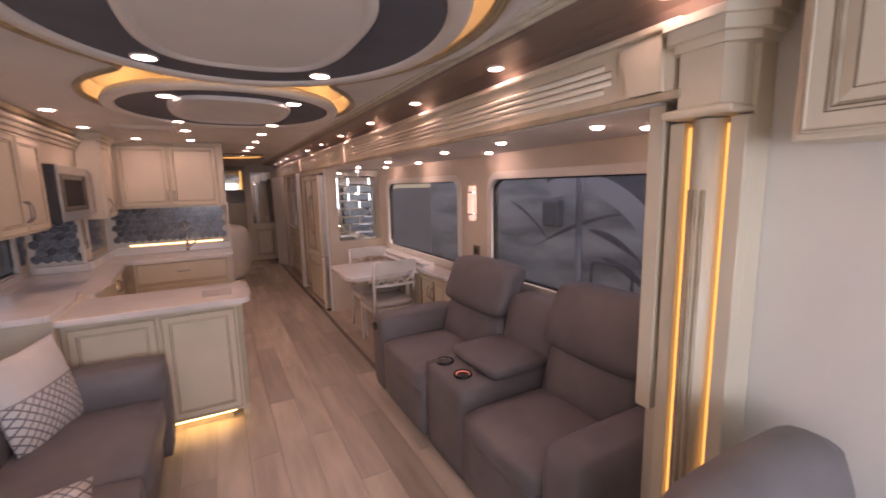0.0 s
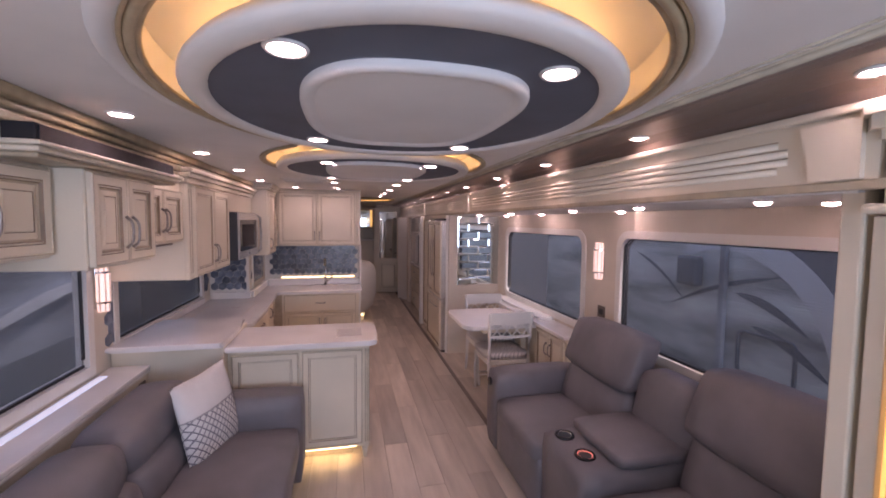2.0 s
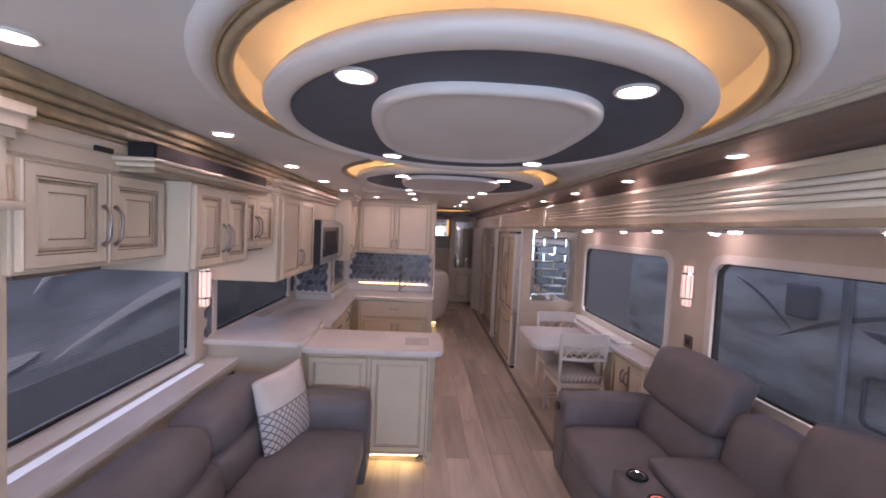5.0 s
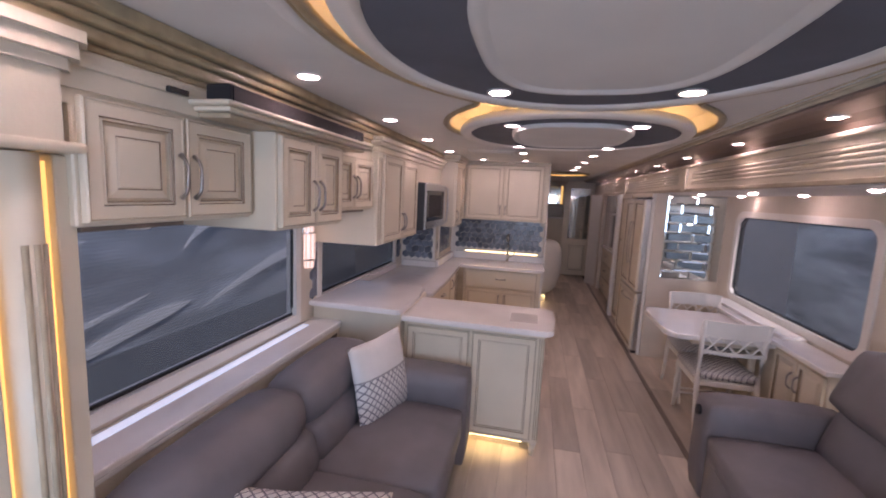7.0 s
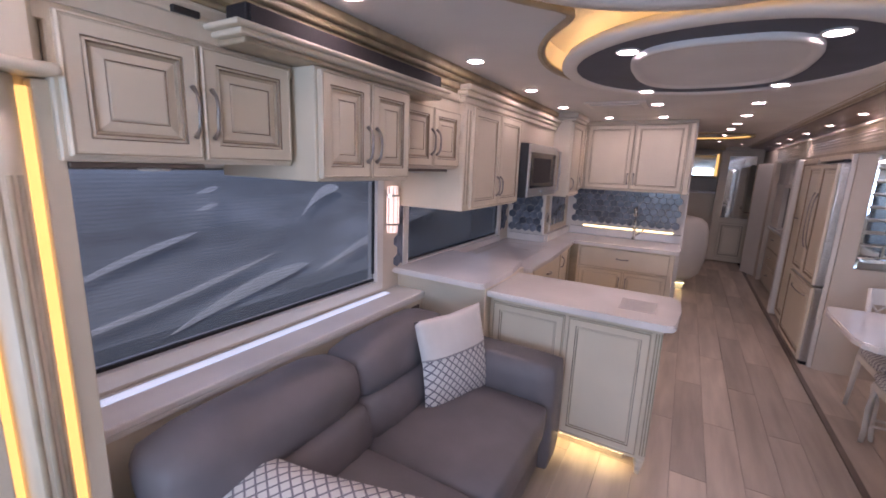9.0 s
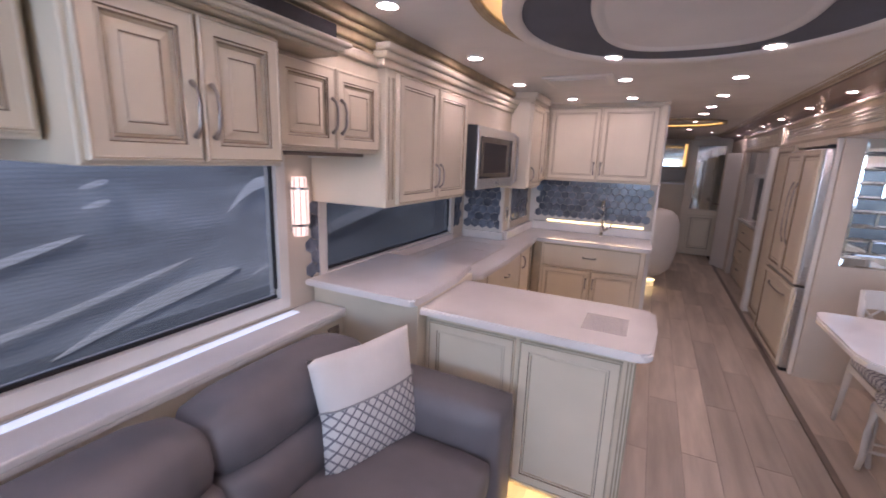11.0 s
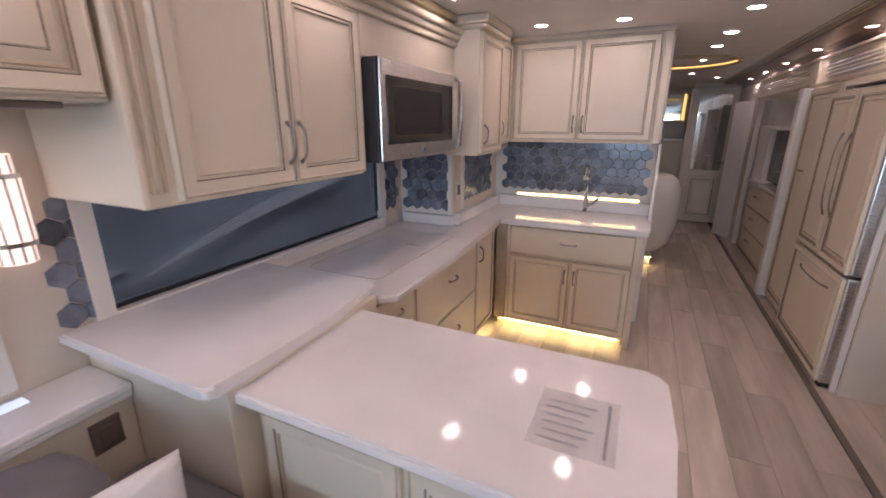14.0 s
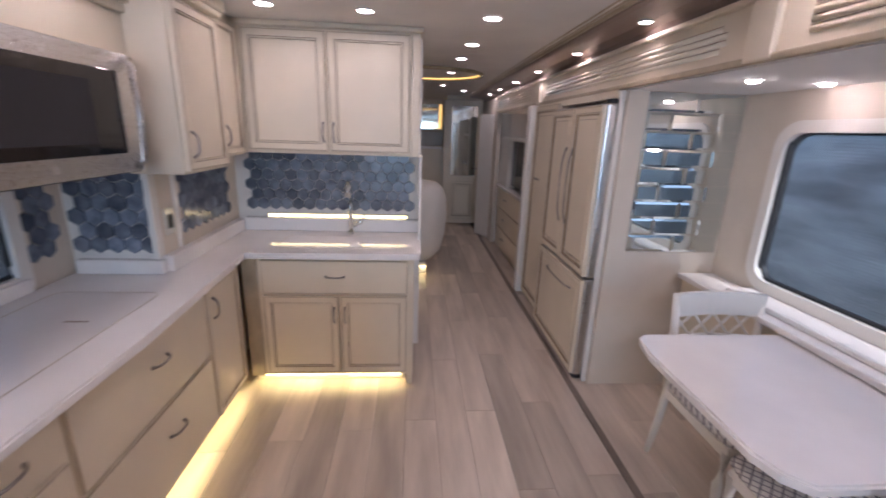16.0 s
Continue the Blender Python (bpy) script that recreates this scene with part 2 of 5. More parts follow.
def disc(bm, x, y, z0, z1, r0, r1=None, n=20, mi=0):
    r1 = r0 if r1 is None else r1
    a = [bm.verts.new((x + r0 * math.cos(2 * math.pi * k / n), y + r0 * math.sin(2 * math.pi * k / n), z0)) for k in range(n)]
    b = [bm.verts.new((x + r1 * math.cos(2 * math.pi * k / n), y + r1 * math.sin(2 * math.pi * k / n), z1)) for k in range(n)]
    fs = [bm.faces.new(a), bm.faces.new(b)] + [bm.faces.new((a[k], a[(k + 1) % n], b[(k + 1) % n], b[k])) for k in range(n)]
    for f in fs:
        f.material_index = mi
    return bm


def facing(face, plane):
    """Lays (along, up, out) onto a wall plane that faces +x, -x or -y."""
    return {"+x": lambda u, v, w: (plane + w, u, v), "-x": lambda u, v, w: (plane - w, u, v), "-y": lambda u, v, w: (u, plane - w, v)}[face]


RAISED = ((0, 0, 0), (0, 0.017, 0), (0.004, 0.021, 0), (0.008, 0.021, 2), (0.011, 0.019, 0), (0.040, 0.019, 0), (0.043, 0.014, 1), (0.049, 0.018, 0),
          (0.053, 0.012, 1), (0.060, 0.008, 2), (0.082, 0.015, 0), (0.085, 0.012, 1), (0.088, 0.015, 0))

FLAT = ((0, 0, 0), (0, 0.017, 0), (0.004, 0.021, 0), (0.010, 0.021, 2), (0.013, 0.019, 0), (0.044, 0.019, 0), (0.047, 0.014, 1), (0.055, 0.018, 0),
        (0.059, 0.011, 2), (0.063, 0.0105, 0), (0.09, 0.0115, 0))


def rings(face, plane, u0, u1, v0, v1, steps, k=1.0):
    """A panel of nested rectangles: each step is (inset, height, material)."""
    put, bm, last = facing(face, plane), bmesh.new(), None
    for inset, out, mi in steps:
        i = inset * k
        q = [bm.verts.new(put(u, v, out)) for u, v in ((u0 + i, v0 + i), (u1 - i, v0 + i), (u1 - i, v1 - i), (u0 + i, v1 - i))]
        if last:
            for a in range(4):
                bm.faces.new((last[a], last[(a + 1) % 4], q[(a + 1) % 4], q[a])).material_index = mi
        else:
            bm.faces.new(q)
        last = q
    bm.faces.new(last)
    return bm


def pull(parent, face, plane, u, v, length=0.11, level=False):
    """A bowed pewter bar handle with flared ends."""
    put, bm = facing(face, plane), bmesh.new()
    pts, rad = [], []
    for i in range(9):
        s = i / 8 - 0.5
        w = 0.004 + 0.026 * (1 - (2 * s) ** 4)
        pts.append(put(u + s * length, v, w) if level else put(u, v + s * length, w))
        rad.append(0.0075 if i in (0, 8) else 0.0052)
    tube(bm, pts, rad, 6)
    return part("handle", bm, PEWTER, parent, "bowed pewter bar handle", True)


def cab_door(parent, face, plane, u0, u1, v0, v1, handle=None, name="door", k=1.0, level=False, length=0.11, flat=False):
    d = part(name, rings(face, plane, u0, u1, v0, v1, FLAT if flat else RAISED, k), [CREAM, GLAZE, GLAZE_SOFT], parent,
             "cream framed flat-panel front with brown glaze" if flat else "cream raised-panel front with brown glaze")
    if handle:
        pull(d, face, plane + {"+x": 0.019, "-x": -0.019, "-y": -0.019}[face], *handle, length=length, level=level)
    return d


def slab_front(parent, face, plane, u0, u1, v0, v1, handle, name="drawer"):
    d = part(name, rings(face, plane, u0, u1, v0, v1, ((0, 0, 0), (0, 0.014, 0), (0.005, 0.019, 1), (0.009, 0.019, 0))), [CREAM, GLAZE_SOFT], parent,
             "plain cream drawer front")
    pull(d, face, plane + {"+x": 0.019, "-x": -0.019, "-y": -0.019}[face], *handle, level=True)
    return d


def run(outline, a, b, axis="y"):
    """A moulding: a profile of (u, z) drawn along an axis."""
    return prism(bmesh.new(), outline, a, b, axis)


def outline_of(y0, y1, half, cx, n=72):
    ys = [y0 + (y1 - y0) * (0.5 - 0.5 * math.cos(math.pi * i / n)) for i in range(n + 1)]
    return [(cx + half(y), y) for y in ys] + [(cx - half(y), y) for y in reversed(ys[1:-1])]


def oval(cx, cy, a, b, n=64, power=2.0):
    out = []
    for i in range(n):
        c, s = math.cos(2 * math.pi * i / n), math.sin(2 * math.pi * i / n)
        out.append((cx + a * math.copysign(abs(c) ** (2 / power), c), cy + b * math.copysign(abs(s) ** (2 / power), s)))
    return out

# ---------------------------------------------------------------- shell of the coach
def wall_x(name, x0, x1, y0, y1, z0, z1, holes, material, label):
    """A wall along y with openings (y0, y1, z0, z1)."""
    bm, y = bmesh.new(), y0
    for a, b, lo, hi in holes:
        box(bm, x0, y, z0, x1, a, z1)
        box(bm, x0, a, z0, x1, b, lo)
        box(bm, x0, a, hi, x1, b, z1)
        y = b
    box(bm, x0, y, z0, x1, y1, z1)
    return single(name, bm, material, label, "wall", "structure")


LX, RX = -1.39, 2.06      # inner faces of the two slide-out walls
WIN_L, WIN_K = (1.56, 3.06, 0.89, 1.60), (3.37, 4.98, 0.955, 1.45)
WIN_1, WIN_2 = (3.56, 5.33, 0.87, 1.655), (1.32, 3.05, 0.88, 1.66)
wall_x("wall_west", LX - 0.06, LX, 1.30, 5.30, 0, 2.2, [WIN_L, WIN_K], WALLPAPER, "beige slide-out wall with two windows")
wall_x("wall_east", RX, RX + 0.06, 1.06, 9.3, 0, 2.0, [WIN_2, WIN_1], WALLPAPER, "beige slide-out wall with two windows")
single("wall_west_front", boxed(-1.10, -1.8, 0, -1.046, 1.30, 2.25), WALLPAPER, "plain beige side wall of the cab", "wall", "structure")
single("wall_west_slide_end", boxed(LX, 1.24, 0, -1.04, 1.30, 2.2), WALLPAPER, "beige end wall of the slide-out", "wall", "structure")
single("wall_west_rear", boxed(-1.06, 5.30, 0, -1.0, 11.8, 2.25), WALLPAPER, "plain beige coach wall beyond the kitchen", "wall", "structure")
single("wall_west_kitchen_end", boxed(LX, 5.262, 0, -1.0, 5.30, 2.2), GROUT, "white end wall of the kitchen slide-out", "wall", "structure")
single("wall_east_front", boxed(1.52, -1.8, 0, 1.58, 1.139, 2.25), WHITE, "smooth off-white cab side wall", "wall", "structure")
single("wall_east_slide_end", boxed(1.44, 1.14, 0, RX, 1.19, 2.0), WALLPAPER, "beige end wall of the slide-out", "wall", "structure")
single("wall_east_rear", boxed(1.36, 9.3, 0, 1.42, 11.8, 2.25), WALLPAPER, "plain beige coach wall near the bedroom", "wall", "structure")
single("wall_north", boxed(-1.06, 11.8, 0, 2.06, 11.86, 2.25), WALLPAPER, "far beige end wall", "wall", "structure")
bm = bmesh.new()
box(bm, -1.10, -1.86, 0, 1.58, -1.8, 0.95)
box(bm, -1.10, -1.86, 1.95, 1.58, -1.8, 2.25)
single("wall_south", bm, WALLPAPER, "cab front below and above the windscreen", "wall", "structure")
single("roof", boxed(-1.5, -1.9, 2.30, 2.1, 11.9, 2.34), WHITE, "coach roof skin", "roof", "structure")
single("floor_base", boxed(LX - 0.06, -1.86, -0.06, RX + 0.06, 11.86, -0.012), GAP, "dark subfloor under the planks", "floor", "structure")

# ceiling with the double-oval recess
CX, CY1, CY2 = 0.265, 1.79, 3.44


def half(y):
    w = 0.0
    for cy, a, b in ((1.80, 0.735, 0.93), (3.30, 0.72, 0.86)):
        t = 1 - ((y - cy) / b) ** 2
        w += max(t, 0.0) ** 3 * a ** 6
    return w ** (1 / 6)


HOLE = outline_of(0.87, 4.16, half, CX, 96)
bm = bmesh.new()
rim = [bm.verts.new((x, y, 2.15)) for x, y in HOLE]
top = [bm.verts.new((x, y, 2.25)) for x, y in HOLE]
n = len(rim)
edges = [bm.edges.new((rim[i], rim[(i + 1) % n])) for i in range(n)]
corner = [bm.verts.new(p) for p in ((-1.0, -1.8, 2.15), (1.115, -1.8, 2.15), (1.115, 11.8, 2.15), (-1.0, 11.8, 2.15))]
edges += [bm.edges.new((corner[i], corner[(i + 1) % 4])) for i in range(4)]
bmesh.ops.triangle_fill(bm, edges=edges, use_beauty=True)
for i in range(n):
    bm.faces.new((rim[i], rim[(i + 1) % n], top[(i + 1) % n], top[i]))
bm.faces.new(top)
single("ceiling", bm, CEILING, "padded off-white ceiling with a double-oval recess", "ceiling", "structure")
single("ceiling_slide_east", boxed(1.36, 1.14, 1.842, RX, 5.63, 1.87), CEILING, "low off-white ceiling of the slide-out", "ceiling", "structure")
single("ceiling_rear_east", boxed(1.36, 5.63, 2.10, RX, 11.8, 2.13), CEILING, "off-white ceiling past the kitchen", "ceiling", "structure")
single("ceiling_front_sides", box(boxed(-1.04, -1.8, 2.15, -1.0, 1.3, 2.18), 1.10, -1.8, 2.15, 1.52, 0.8, 2.18), CEILING, "plain ceiling edges over the cab", "ceiling", "structure")

bm = bmesh.new()
for r, dz, off in ((0.014, 2.146, 0.012), (0.007, 2.143, 0.033), (0.009, 2.147, -0.004)):
    tube(bm, [(CX + (x - CX) * (1 + off), 2.5 + (y - 2.5) * (1 + off * 0.6), dz) for x, y in HOLE], r, 6, True)
single("trim_oval", bm, GOLD, "ribbed gold-glazed moulding round the ceiling recess", "trim", "structure", smooth=True)
pad = [(CX + 0.79 * math.sin(a), 1.80 - 0.99 * math.cos(a), 2.158) for a in [radians(-115 + 230 * i / 48) for i in range(49)]]
single("trim_pad", tube(bmesh.new(), pad, [0.008 + 0.022 * min(1, min(i, 48 - i) / 6) for i in range(49)], 10), CEILING, "padded white border round the large oval", "trim", "structure", smooth=True)


def panel(cy, a, b, name):
    p = thing(name, (CX, cy, 2.12), "dropped oval ceiling panel in slate vinyl with a white rim", "ceiling panel", "ceiling panels")
    bm = bmesh.new()
    prof = ((0.0, 2.13), (0.0, 2.118), (0.012, 2.108), (0.05, 2.106), (0.066, 2.112), (0.07, 2.122))
    loops = [[bm.verts.new((x, y, z)) for x, y in oval(CX, cy, a + 0.075 - i, b + 0.095 - 1.27 * i, 72)] for i, z in prof]
    loops.insert(0, [bm.verts.new((x, y, 2.16)) for x, y in oval(CX, cy, a + 0.06, b + 0.06, 72)])
    for p0, p1 in zip(loops, loops[1:]):
        for k in range(72):
            bm.faces.new((p0[k], p0[(k + 1) % 72], p1[(k + 1) % 72], p1[k]))
    bm.faces.new(loops[0])
    part("rim", bm, WHITE, p, "white rounded rim", True)
    part("field", prism(bmesh.new(), oval(CX, cy, a + 0.01, b + 0.01, 72), 2.120, 2.150), BLUEGREY, p, "slate-blue vinyl field")
    part("hanger", prism(bmesh.new(), oval(CX, cy, a * 0.7, b * 0.7, 40), 2.151, 2.249), CEILING, p)
    bm = bmesh.new()
    prof = ((0.0, 2.121), (0.0, 2.104), (0.012, 2.097), (0.030, 2.097), (0.042, 2.108))
    loops = [[bm.verts.new((x, y, z)) for x, y in oval(CX, cy - 0.035, a * 0.575 - i, b * 0.70 - i, 64, 2.9)] for i, z in prof]
    for p0, p1 in zip(loops, loops[1:]):
        for k in range(64):
            bm.faces.new((p0[k], p0[(k + 1) % 64], p1[(k + 1) % 64], p1[k]))
    f = bm.faces.new(loops[-1])
    part("grille_panel", bm, CEILING, p, "white return-air panel with a raised rim", True)
    bm = bmesh.new()
    tube(bm, [(x, y, 2.172) for x, y in oval(CX, cy, a - 0.02, b - 0.02, 48)], 0.008, 5, True)
    part("led_rope", bm, COVE, p, "amber LED rope on the hidden upper edge")
    return p


panel(CY1 + 0.015, 0.595, 0.71, "ceiling_panel")
panel(CY2, 0.60, 0.665, "ceiling_panel")

# crown mouldings
bm = bmesh.new()
for u0, z0, u1, z1 in ((-1.0, 2.11, -0.90, 2.15), (-1.0, 2.085, -0.925, 2.11), (-1.0, 2.05, -0.945, 2.085), (-1.0, 2.03, -0.965, 2.05)):
    box(bm, u0, 1.30, z0, u1, 5.25, z1, 0.008, 2)
single("crown_west", bm, GOLD, "stepped brown-glazed crown moulding", "trim", "structure")
single("crown_west_light", box(boxed(-1.0, 1.3, 1.985, -0.955, 5.25, 2.03, 0.012), -1.0, 1.3, 1.9, -0.975, 5.25, 1.985), CREAM, "cream frieze under the crown moulding", "trim", "structure")
single("soffit_east", prism(bmesh.new(), [(1.11, 2.155), (1.115, 2.128), (1.14, 2.122), (1.2, 2.122), (1.28, 2.118), (1.335, 2.10), (1.37, 2.05), (1.40, 2.05), (1.40, 2.2), (1.11, 2.2)], 0.8, 11.8, "y"),
       SOFFIT, "glossy bronze soffit along the ceiling edge", "soffit", "structure", smooth=False)
bm = bmesh.new()
for u, z, r in ((1.105, 2.146, 0.012), (1.08, 2.149, 0.006), (1.05, 2.149, 0.005)):
    tube(bm, [(u, 0.8, z), (u, 11.8, z)], r, 6)
single("trim_soffit", bm, GLAZE_SOFT, "thin brown moulding beside the soffit", "trim", "structure", smooth=True)

# fluted fascia over the slide-out
fascia = thing("fascia_east", (1.36, 1.1, 1.85), "cream fluted fascia board over the slide-out", "fascia", kind="structure")
part("board", boxed(1.345, 1.09, 1.852, 1.40, 5.63, 2.06), CREAM, fascia)
part("board", boxed(1.345, 5.63, 1.86, 1.40, 9.3, 2.06), CREAM, fascia)
for y0, y1 in ((1.30, 4.55), (4.89, 7.1), (7.5, 9.2)):
    for k in range(4):
        z = 1.915 + 0.026 * k
        part("flute", tube(bmesh.new(), [(1.347, y0 + 0.03 * abs(k - 1.5), z), (1.347, y1, z)], 0.0095, 8), CREAM, fascia, smooth=True)
        part("flute_groove", boxed(1.3440, y0 + 0.03 * abs(k - 1.5), z + 0.0115, 1.3462, y1, z + 0.0140), GLAZE, fascia)
for y in (4.72, 7.3):
    part("block", box(boxed(1.325, y - 0.06, 1.85, 1.35, y + 0.06, 2.065, 0.008), 1.315, y - 0.07, 2.045, 1.35, y + 0.07, 2.07, 0.005), CREAM, fascia)
part("block", prism(bmesh.new(), [(1.12, 1.875), (1.23, 1.875), (1.245, 1.89), (1.245, 1.95), (1.27, 1.97), (1.27, 2.03), (1.12, 2.03)], 1.328, 1.346, "x"), CREAM, fascia)
part("top_rail", boxed(1.318, 1.06, 2.045, 1.35, 9.3, 2.068, 0.006), CREAM, fascia)
part("bottom_rail", boxed(1.330, 1.06, 1.846, 1.35, 9.3, 1.872, 0.005), GLAZE_SOFT, fascia)


# recessed lamps
def puck(x, y, z, r=0.03):
    """A surface-mounted light; its shallow lens dome stands in for the lamp's bloom."""
    t = thing("puck_light", (x, y, z), "small puck light, lit warm white, under the low ceiling, lens bulged to imitate bloom", "ceiling light", "puck lights")
    part("bezel", disc(bmesh.new(), x, y, z - 0.004, z, r + 0.008, n=18), WHITE, t)
    bm = disc(bmesh.new(), x, y, z - 0.009, z - 0.0045, r * 0.92, r, 16)
    disc(bm, x, y, z - 0.013, z - 0.0095, r * 0.6, r * 0.85, 16)
    part("lens", bm, LAMP, t, "glowing lens, domed to imitate bloom", True)
    return t


def downlight(x, y, z, r=0.037):
    t = thing("recessed_light", (x, y, z), "round recessed ceiling light, lit warm white", "ceiling light", "recessed ceiling lights")
    part("bezel", tube(bmesh.new(), [(x + (r + 0.006) * math.cos(a * math.pi / 9), y + (r + 0.006) * math.sin(a * math.pi / 9), z - 0.002) for a in range(18)], 0.006, 5, True), WHITE, t, smooth=True)
    part("lens", disc(bmesh.new(), x, y, z - 0.0045, z - 0.001, r, n=16), LAMP, t, "glowing frosted lens")
    return t


for x, y in ((-0.065, 1.275), (0.565, 1.265), (-0.065, 2.29), (0.595, 2.31), (-0.06, 3.03), (0.59, 3.02), (-0.07, 3.99), (0.577, 3.98)):
    downlight(x, y, 2.119)
for y in (1.25, 2.157, 3.062, 3.92, 4.765):
    downlight(-0.773, y, 2.149)
for x, y in ((-0.53, 5.555), (-0.055, 5.585), (-0.06, 4.76), (0.58, 5.595), (0.57, 6.28), (0.56, 6.85), (0.58, 4.85)):
    downlight(x, y, 2.149)
for y in (1.06, 1.88, 2.73, 3.59, 4.50, 5.38, 6.24, 7.15, 8.0, 8.8, 9.6):
    downlight(1.27, y, 2.118, 0.031 if y < 5 else 0.027)
for x, y in ((1.60, 5.05), (1.93, 5.05), (1.57, 4.02), (1.57, 2.92), (1.92, 2.88), (1.57, 2.25), (1.57, 1.57), (1.92, 4.1), (1.80, 1.5)):
    puck(x, y, 1.8415, 0.026)


# ---------------------------------------------------------------- windows
def rrect(u0, v0, u1, v1, r, n=6):
    out = []
    for cu, cv, a0 in ((u1 - r, v1 - r, 0), (u0 + r, v1 - r, 90), (u0 + r, v0 + r, 180), (u1 - r, v0 + r, 270)):
        out += [(cu + r * math.cos(radians(a0 + 90 * i / n)), cv + r * math.sin(radians(a0 + 90 * i / n))) for i in range(n + 1)]
    return out


def ring(outer, inner, lo, hi):
    bm = bmesh.new()
    loops = [[bm.verts.new((w, u, v)) for u, v in o] for o, w in ((outer, lo), (outer, hi), (inner, hi), (inner, lo))]
    m = len(outer)
    for i in range(4):
        a, b = loops[i], loops[(i + 1) % 4]
        for k in range(m):
            bm.faces.new((a[k], a[(k + 1) % m], b[(k + 1) % m], b[k]))
    return bm


def window(name, hole, inner, outer, r, shade):
    """inner and outer: x of the wall's room side and of the outside; r: the corner radius."""
    y0, y1, z0, z1 = hole
    s = 1 if outer > inner else -1
    w = thing(name, (inner, (y0 + y1) / 2, z0), "coach window with a grey solar shade drawn down", "window", kind="structure")
    lo, hi = sorted((inner - s * 0.014, inner + s * 0.02))
    part("casing", ring(rrect(y0 - 0.045, z0 - 0.045, y1 + 0.045, z1 + 0.045, r + 0.045 if r > 0.05 else 0.012), rrect(y0 + 0.012, z0 + 0.012, y1 - 0.012, z1 - 0.012, r), lo, hi), WHITE, w, "off-white rounded casing")
    lo, hi = sorted((inner + s * 0.022, inner + s * 0.05))
    part("frame", ring(rrect(y0 - 0.01, z0 - 0.01, y1 + 0.01, z1 + 0.01, r), rrect(y0 + 0.022, z0 + 0.022, y1 - 0.022, z1 - 0.022, r), lo, hi), BLACK if r > 0.05 else WHITE, w, "black window frame" if r > 0.05 else "white window frame")
    xs = inner + s * 0.016
    sh = part("shade", boxed(min(xs, xs + s * 0.002), y0 + 0.014, z0 + 0.03, max(xs, xs + s * 0.002), y1 - 0.014, z1), shade, w, "grey woven solar shade")
    part("shade_rail", boxed(min(xs - s * 0.006, xs + s * 0.006), y0 + 0.014, z0 + 0.013, max(xs - s * 0.006, xs + s * 0.006), y1 - 0.014, z0 + 0.03, 0.004), BLACK, sh)
    for yy in ((y1 - 0.018,) if r < 0.05 else (y0 + 0.018, y1 - 0.018)):
        part("track", boxed(min(xs - s * 0.008, xs + s * 0.006), yy - 0.008, z0 + 0.06, max(xs - s * 0.008, xs + s * 0.006), yy + 0.008, z1 - 0.05, 0.003), BLACK, w, "black shade track")
    return w


window("window_1", WIN_L, LX, LX - 0.06, 0.006, SHADE)
window("window_2", WIN_K, LX, LX - 0.06, 0.006, SHADE_DARK)
window("window_3", WIN_1, RX, RX + 0.06, 0.09, SHADE)
window("window_4", WIN_2, RX, RX + 0.06, 0.09, SHADE)

# ---------------------------------------------------------------- outside
bm = bmesh.new()
for a in ((-600, -600), (600, -600), (600, 600), (-600, 600)):
    bm.verts.new((*a, -1.25))
bm.faces.new(bm.verts)
single("ground", bm, ASPHALT, "grey asphalt lot", "ground", "structure")


